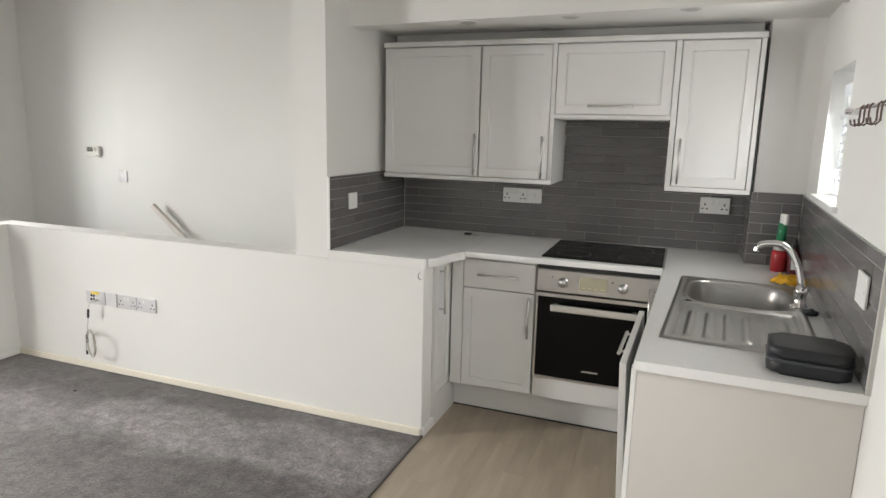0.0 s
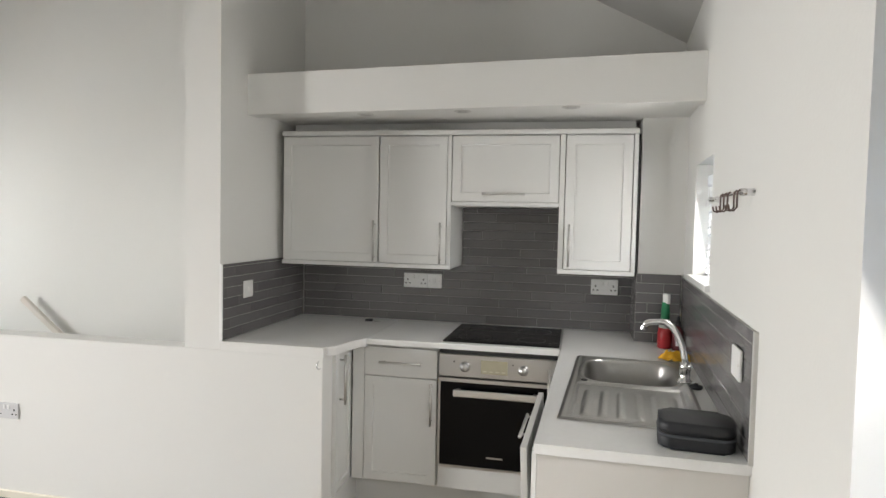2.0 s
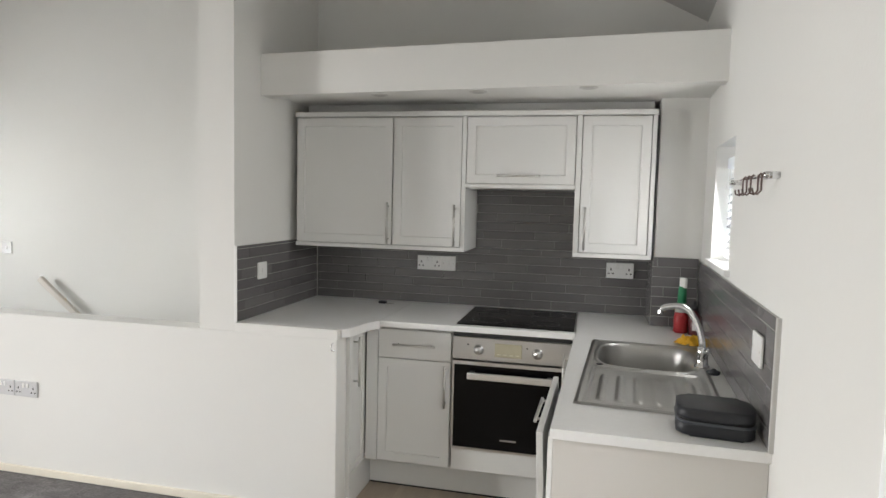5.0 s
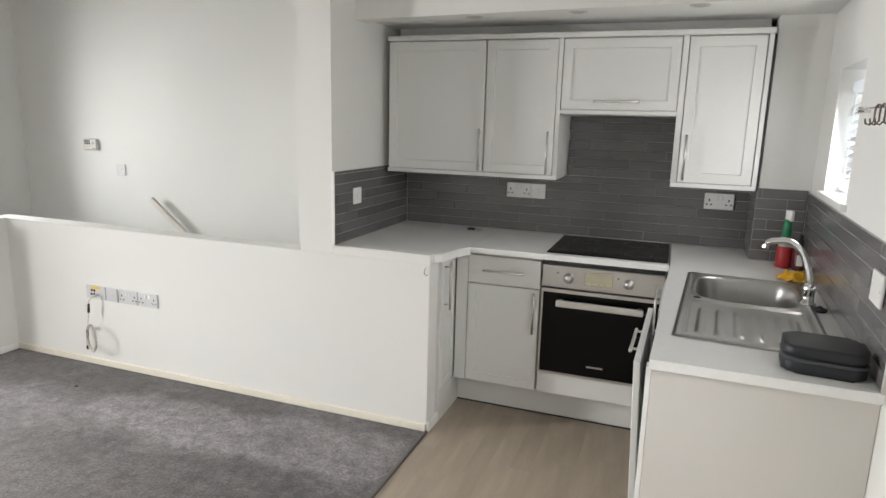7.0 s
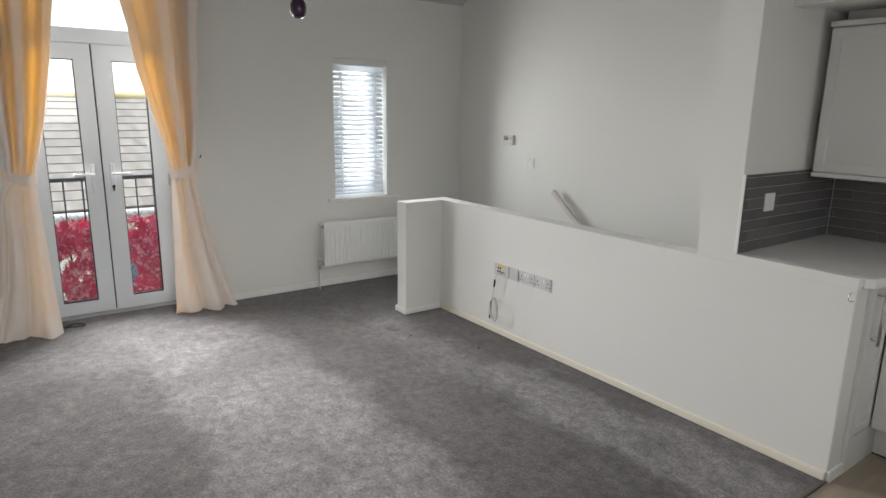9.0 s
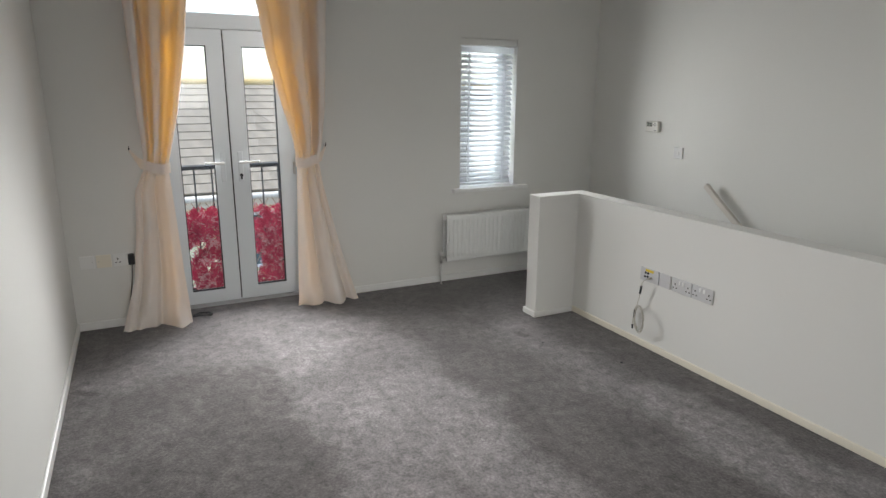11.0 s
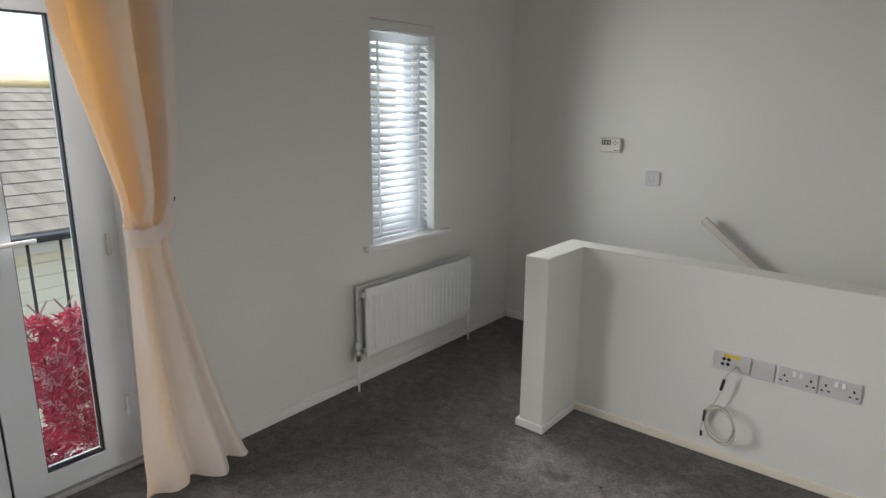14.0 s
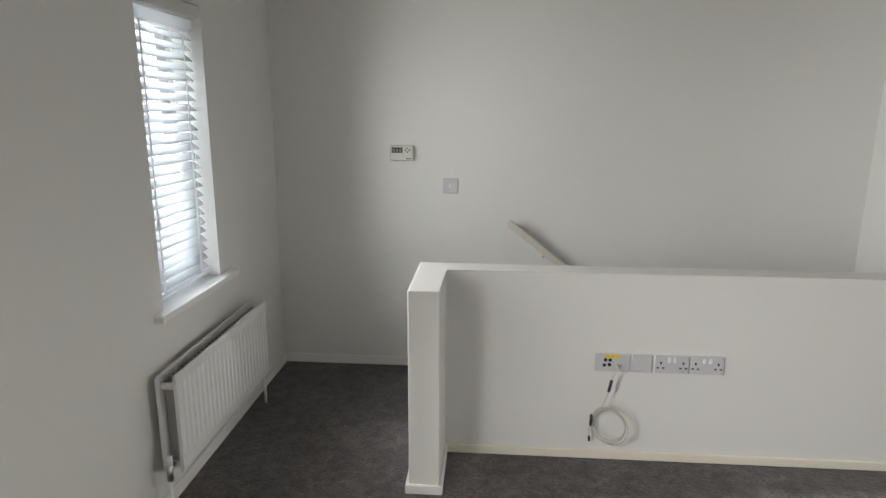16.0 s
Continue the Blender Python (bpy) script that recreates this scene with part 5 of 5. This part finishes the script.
# ---------------------------------------------------------------- sockets on the half wall, with the aerial lead
hw = [(-3.233, 0.152, "aerial_socket", "white aerial outlet plate with black ports and a yellow sticker", "aerial socket", [("hole", -0.030, 0.012), ("hole", -0.010, 0.012), ("hole", -0.034, -0.012), ("hole", -0.012, -0.010), ("screw", -0.064, 0), ("screw", 0.064, 0)]),
      (-3.106, 0.086, "phone_socket", "white single telephone outlet plate", "phone socket", [("screw", -0.03, 0), ("screw", 0.03, 0)]),
      (-2.978, 0.144, "double_socket", "white double wall socket on the half wall", "socket", DOUBLE), (-2.830, 0.144, "double_socket", "white double wall socket on the half wall", "socket", DOUBLE)]
for x, w, nm, lab, cat, bits in hw:
    ob = face_plate(nm, Matrix.Translation((x, YH, 0.467)), w, lab, cat, bits, 0.083, GREYPL)
    if nm == "aerial_socket":
        part("sticker", boxed(x - 0.032, x + 0.034, YH - 0.0100, YH - 0.0085, 0.464 + 0.024, 0.464 + 0.040), mat("yellow_sticker", (0.75, 0.55, 0.05), 0.5), ob, "yellow sticker")
    if nm == "phone_socket":
        part("port", boxed(x - 0.010, x + 0.010, YH - 0.0105, YH - 0.0085, 0.455, 0.472), GREYPL, ob)
ld = thing("aerial_lead", (-3.22, YH - 0.03, 0.16), "coiled cream aerial cable hanging from the wall plate", "cable")
part("plug", cyl(bmesh.new(), (-3.215, YH - 0.009, 0.455), (-3.215, YH - 0.036, 0.455), 0.007, 14), CREAMCABLE, ld, "", True)
pts = bezier((-3.215, YH - 0.036, 0.455), (-3.216, YH - 0.062, 0.452), (-3.235, YH - 0.062, 0.43), (-3.240, YH - 0.058, 0.41), 8)
pts += bezier(pts[-1], (-3.246, YH - 0.056, 0.37), (-3.252, YH - 0.056, 0.33), (-3.272, YH - 0.050, 0.275), 8)[1:]
cx, cz = -3.240, 0.192
for k in range(1, 129):
    a = math.pi * 0.62 + 2 * math.pi * k / 31
    turn_no = k / 31
    r = 0.078 + 0.007 * math.sin(turn_no * 2.1) - 0.003 * turn_no
    pts.append(Vector((cx + 0.004 * math.sin(turn_no * 5) + r * 0.92 * math.cos(a), YH - 0.058 - 0.40 * r * math.cos(a) - 0.004 * math.sin(turn_no * 2.6), cz + 0.006 * math.cos(turn_no * 3) + r * 1.08 * math.sin(a))))
pts += bezier(pts[-1], pts[-1] + Vector((-0.02, 0, -0.03)), (-3.325, YH - 0.03, 0.14), (-3.318, YH - 0.03, 0.115), 8)[1:]
part("cable", tube(bmesh.new(), pts, 0.0021, 8), CREAMCABLE, ld, "", True)
part("black_joint", tube(bmesh.new(), [(-3.241, YH - 0.058, 0.405), (-3.250, YH - 0.056, 0.352)], 0.0068, 10), BLACKPLAST, ld, "black cable coupler", True)
part("black_joint", tube(bmesh.new(), [(-3.311, YH - 0.026, 0.225), (-3.313, YH - 0.026, 0.172)], 0.0068, 10), BLACKPLAST, ld, "black cable coupler", True)
part("cable_end", tube(bmesh.new(), [(-3.318, YH - 0.03, 0.122), (-3.316, YH - 0.03, 0.098)], 0.0055, 8), BLACKPLAST, ld, "black plug end", True)

# sockets in the corner by the curtain
for y, w, nm, lab, cat, bits, mt in ((-0.325, 0.088, "blank_plate", "white square blank plate in the corner", "wall plate", [("screw", 0.03, 0)], PLASTIC),
                                     (-0.228, 0.088, "blank_plate", "cream square blank plate in the corner", "wall plate", [("screw", -0.03, 0)], SKIRT),
                                     (-0.110, 0.130, "double_socket", "white double wall socket beside the curtain", "socket", [("socket", -0.036, -0.004), ("rocker", 0.0, 0.02)], PLASTIC)):
    face_plate(nm, Matrix.Translation((XL, y, 0.462)) @ FACE_X, w, lab, cat, bits, mt=mt)
ad = thing("plug_adapter", (XL + 0.03, -0.07, 0.46), "black plug adapter in the socket with its lead", "plug")
part("body", boxed(XL + 0.009, XL + 0.055, -0.085, -0.045, 0.43, 0.50, 0.006, seg=2), BLACKPLAST, ad)
part("lead", tube(bmesh.new(), bezier((XL + 0.035, -0.065, 0.43), (XL + 0.03, -0.07, 0.3), (XL + 0.02, -0.11, 0.15), (XL + 0.03, -0.13, 0.01), 14), 0.0025, 8), BLACKPLAST, ad, "", True)
lc = thing("loose_cable", (-5.0, 0.33, 0), "small tangle of black cable on the carpet", "cable")
pts = []
for k in range(60):
    a = 2 * math.pi * k / 19
    pts.append(Vector((-4.985 + 0.03 * math.sin(a) + 0.012 * math.sin(k * 0.7), 0.335 + (0.062 + 0.012 * math.sin(k * 0.37)) * math.cos(a), 0.008 + 0.010 * abs(math.sin(k * 0.45)))))
part("cable", tube(bmesh.new(), pts, 0.0032, 6), BLACKPLAST, lc, "", True)

# pendant lamp holder
pd = thing("pendant_lamp", (-2.38, 1.0, 1.88), "dark purple glass pendant bulb on a thin flex", "pendant lamp")
part("bulb", lathe(bmesh.new(), (-2.38, 1.0, 1.872), [(0.006, 0), (0.019, 0.003), (0.026, 0.014), (0.030, 0.034), (0.028, 0.052), (0.018, 0.070), (0.014, 0.082)], 24), PURPLE, pd, "", True)
part("holder", lathe(bmesh.new(), (-2.38, 1.0, 1.95), [(0.018, 0), (0.020, 0.004), (0.019, 0.045), (0.008, 0.06)], 20), mat("grey_violet_metal", (0.10, 0.08, 0.11), 0.35, 0.6), pd, "", True)
part("flex", cyl(bmesh.new(), (-2.38, 1.0, 2.0), (-2.38, 1.0, RIDGE_Z - 0.09), 0.003, 8), BLACKPLAST, pd)
part("ceiling_rose", lathe(bmesh.new(), (-2.38, 1.0, RIDGE_Z - 0.115), [(0.02, 0), (0.045, 0.015), (0.05, 0.03)], 24), PLASTIC, pd, "", True)

# small dents and specks left on the carpet
for x, y, r in ((-3.55, 2.25, 0.010), (-3.9, 1.35, 0.006), (-3.1, 2.5, 0.012)):
    bt = thing("carpet_fluff", (x, y, 0), "tiny scrap of dark fluff on the carpet", "fluff", "carpet scraps")
    bm = bmesh.new()
    bmesh.ops.create_icosphere(bm, subdivisions=2, radius=r, matrix=Matrix.Translation((x, y, 0.003)) @ Matrix.Diagonal((1, 0.6, 0.35, 1)))
    for v in bm.verts:
        v.co += Vector((1, 1, 0.3)) * 0.4 * r * noise.noise(v.co * 180)
    part("scrap", bm, BLACKPLAST, bt)

# ---------------------------------------------------------------- outside
solid("ground", boxed(-300, 300, -300, 300, -3.4, -3.3), GROUND, "grey paved ground below", "ground", "structure")
solid("balcony_ledge", boxed(-5.62, -5.31, -0.05, 1.35, -0.12, -0.02, 0.004), mat("ledge_concrete", (0.42, 0.41, 0.39), 0.9, var=0.1, scale=8), "shallow concrete ledge outside the french doors", "ledge", "structure")
bal = thing("balcony_railing", (-5.5, 0.65, 0), "black painted iron balcony railing with upright bars", "railing")
part("top_rail", boxed(-5.522, -5.478, -0.15, 1.45, 0.978, 1.008, 0.004), BLACKIRON, bal)
part("bottom_rail", boxed(-5.515, -5.485, -0.15, 1.45, 0.04, 0.065, 0.003), BLACKIRON, bal)
for k in range(13):
    y = -0.09 + 0.1245 * k
    part("bar", cyl(bmesh.new(), (-5.5, y, 0.06), (-5.5, y, 0.98), 0.0065, 10), BLACKIRON, bal, "", True)
for y in (-0.15, 1.45):
    part("stay", boxed(-5.52, -5.31, y - 0.02, y + 0.02, 0.975, 1.0), BLACKIRON, bal)
    part("post", boxed(-5.52, -5.48, y - 0.02, y + 0.02, -0.02, 1.0), BLACKIRON, bal)

fs = thing("foliage_screen", (-5.47, 0.65, 0), "red artificial leaf trellis with painted pink highlights fixed to the railing", "foliage screen")
bm = bmesh.new()
for k in range(-6, 16):
    y = -0.1 + 0.1 * k
    for s in (-1, 1):
        a, b = Vector((-5.468 + 0.004 * s, y, 0.05)), Vector((-5.468 + 0.004 * s, y + s * 0.435, 0.735))
        if s < 0:
            a, b = a + Vector((0, 0.4, 0)), b + Vector((0, 0.4, 0))
        cyl(bm, a, b, 0.0035, 6)
part("lattice", bm, WILLOW, fs, "thin crossed willow lattice")
rng = random.Random(7)
# the second, paler mass paints bright highlights among the red leaves
for nm, mt, count in (("leaf_mass", LEAF, 3100), ("highlight_leaf_mass", LEAF_HIGHLIGHT, 850)):
    vs, fc = [], []
    for k in range(count):
        c = Vector((-5.47 + rng.uniform(0.0, 0.06), rng.uniform(-0.15, 1.45), rng.uniform(-0.10, 0.66) + 0.035 * rng.random()))
        if noise.noise(Vector((c.y * 7, c.z * 7, 1.5))) < -0.36:
            continue
        for q in range(rng.randint(5, 8)):
            a = rng.uniform(0, 2 * math.pi)
            t = Vector((rng.uniform(-0.3, 0.5), math.cos(a), math.sin(a))).normalized()
            ln, wd = rng.uniform(0.028, 0.060), rng.uniform(0.003, 0.0058)
            sd = t.cross(Vector((1, rng.uniform(-0.4, 0.4), rng.uniform(-0.4, 0.4)))).normalized() * wd
            n0 = len(vs)
            mid = c + t * ln * 0.5 + Vector((0.004, 0, 0))
            vs += [tuple(c), tuple(mid + sd), tuple(c + t * ln), tuple(mid - sd)]
            fc.append((n0, n0 + 1, n0 + 2, n0 + 3))
    me = bpy.data.meshes.new(nm)
    me.from_pydata(vs, [], fc)
    me.materials.append(mt)
    o = new(nm, me)
    o.parent, o.matrix_parent_inverse = fs, wm(fs).inverted()
    tagged(o, "dense narrow plastic leaves", kind="stuff")

CREAMBOARD = mat("cream_board", (0.60, 0.55, 0.45), 0.6, var=0.05)
house = thing("house", (-14, 3, -3.3), "neighbouring house with weathered tiled roof and cream walls", "house")
EX, EZ, RX, RZ = -11.0, -0.07, -14.0, 1.68
part("wall", boxed(-17.0, EX - 0.35, -9.0, 14.0, -3.3, -0.26), RENDER, house, "cream rendered wall")
for k in range(11):
    part("board", boxed(EX - 0.353, EX - 0.335, -9.0, 14.0, -0.33 - 0.17 * k - 0.165, -0.33 - 0.17 * k, 0.004), RENDER, house)
part("fascia", boxed(EX - 0.06, EX - 0.02, -9.2, 14.2, -0.30, -0.10, 0.004), CREAMBOARD, house, "cream fascia board")
part("soffit_board", boxed(EX - 0.36, EX - 0.06, -9.2, 14.2, -0.30, -0.28), GLOSS, house)
part("gutter", tube(bmesh.new(), [(EX + 0.04, -9.2, -0.13), (EX + 0.04, 2, -0.13), (EX + 0.04, 14.2, -0.13)], 0.055, 12), mat("grey_white_gutter", (0.50, 0.48, 0.43), 0.5), house, "pale plastic gutter", True)
ang = math.atan2(RZ - EZ, EX - RX)
sl = math.hypot(RZ - EZ, EX - RX)
ncourse = 14
roof = part("roof", prism(bmesh.new(), [(EX, -9.2), (RX, -9.2), (RX, 14.2), (EX, 14.2)], -0.02, 0.0), ROOFTILE, house)
for v in roof.data.vertices:
    v.co.z += EZ - 0.03 + (RZ - EZ) * (EX - v.co.x) / (EX - RX)
back = part("roof", prism(bmesh.new(), [(RX, -9.2), (RX - 3, -9.2), (RX - 3, 14.2), (RX, 14.2)], -0.02, 0.0), ROOFTILE, house)
for v in back.data.vertices:
    v.co.z += RZ - (RZ - EZ) * (RX - v.co.x) / 3.0
tile_me = mesh_of("roof_tile", boxed(0.0, sl / ncourse + 0.05, -0.1649, 0.1649, 0.0, 0.030), ROOFTILE)
for k in range(ncourse):
    for q in range(20):
        u = sl * k / ncourse
        y = -0.6 + 0.33 * q + (0.165 if k % 2 else 0)
        o = new("roof_tile", tile_me)
        o.parent = roof
        o.matrix_basis = Matrix.Translation((EX - math.cos(ang) * u, y, EZ + math.sin(ang) * u + 0.012)) @ Matrix.Rotation(math.pi, 4, "Z") @ Matrix.Rotation(-ang + 0.055, 4, "Y") @ Matrix.Rotation(random.uniform(-0.004, 0.004), 4, "X")
bm = bmesh.new()
for k in range(ncourse):
    u = sl * k / ncourse
    for y0, y1 in ((0.77, 9.2), (-14.2, -5.84)):
        box(bm, 0, sl / ncourse + 0.05, y0, y1, 0, 0.030, 0,
            Matrix.Translation((EX - math.cos(ang) * u, 0, EZ + math.sin(ang) * u + 0.012)) @ Matrix.Rotation(math.pi, 4, "Z") @ Matrix.Rotation(-ang + 0.055, 4, "Y"))
tagged(part("far_courses", bm, ROOFTILE, roof), kind="stuff")
part("ridge", tube(bmesh.new(), [(RX, -9.2, RZ + 0.0), (RX, 2, RZ), (RX, 14.2, RZ)], 0.10, 10), mat("ridge_tile", (0.36, 0.27, 0.12), 0.9, var=0.2, scale=3), house, "pale mossy ridge tiles", True)
SKYGLASS = mat("far_window_glass", (0.10, 0.13, 0.14), 0.08, var=0.1, scale=2)
hwd = part("window", boxed(EX - 0.36, EX - 0.32, 1.47, 2.27, -1.45, -0.46, 0.004), UPVC, house, "white framed upstairs window")
part("pane", boxed(EX - 0.325, EX - 0.315, 1.54, 1.85, -1.39, -0.52), SKYGLASS, hwd)
part("pane", boxed(EX - 0.325, EX - 0.315, 1.89, 2.20, -1.39, -0.52), SKYGLASS, hwd)
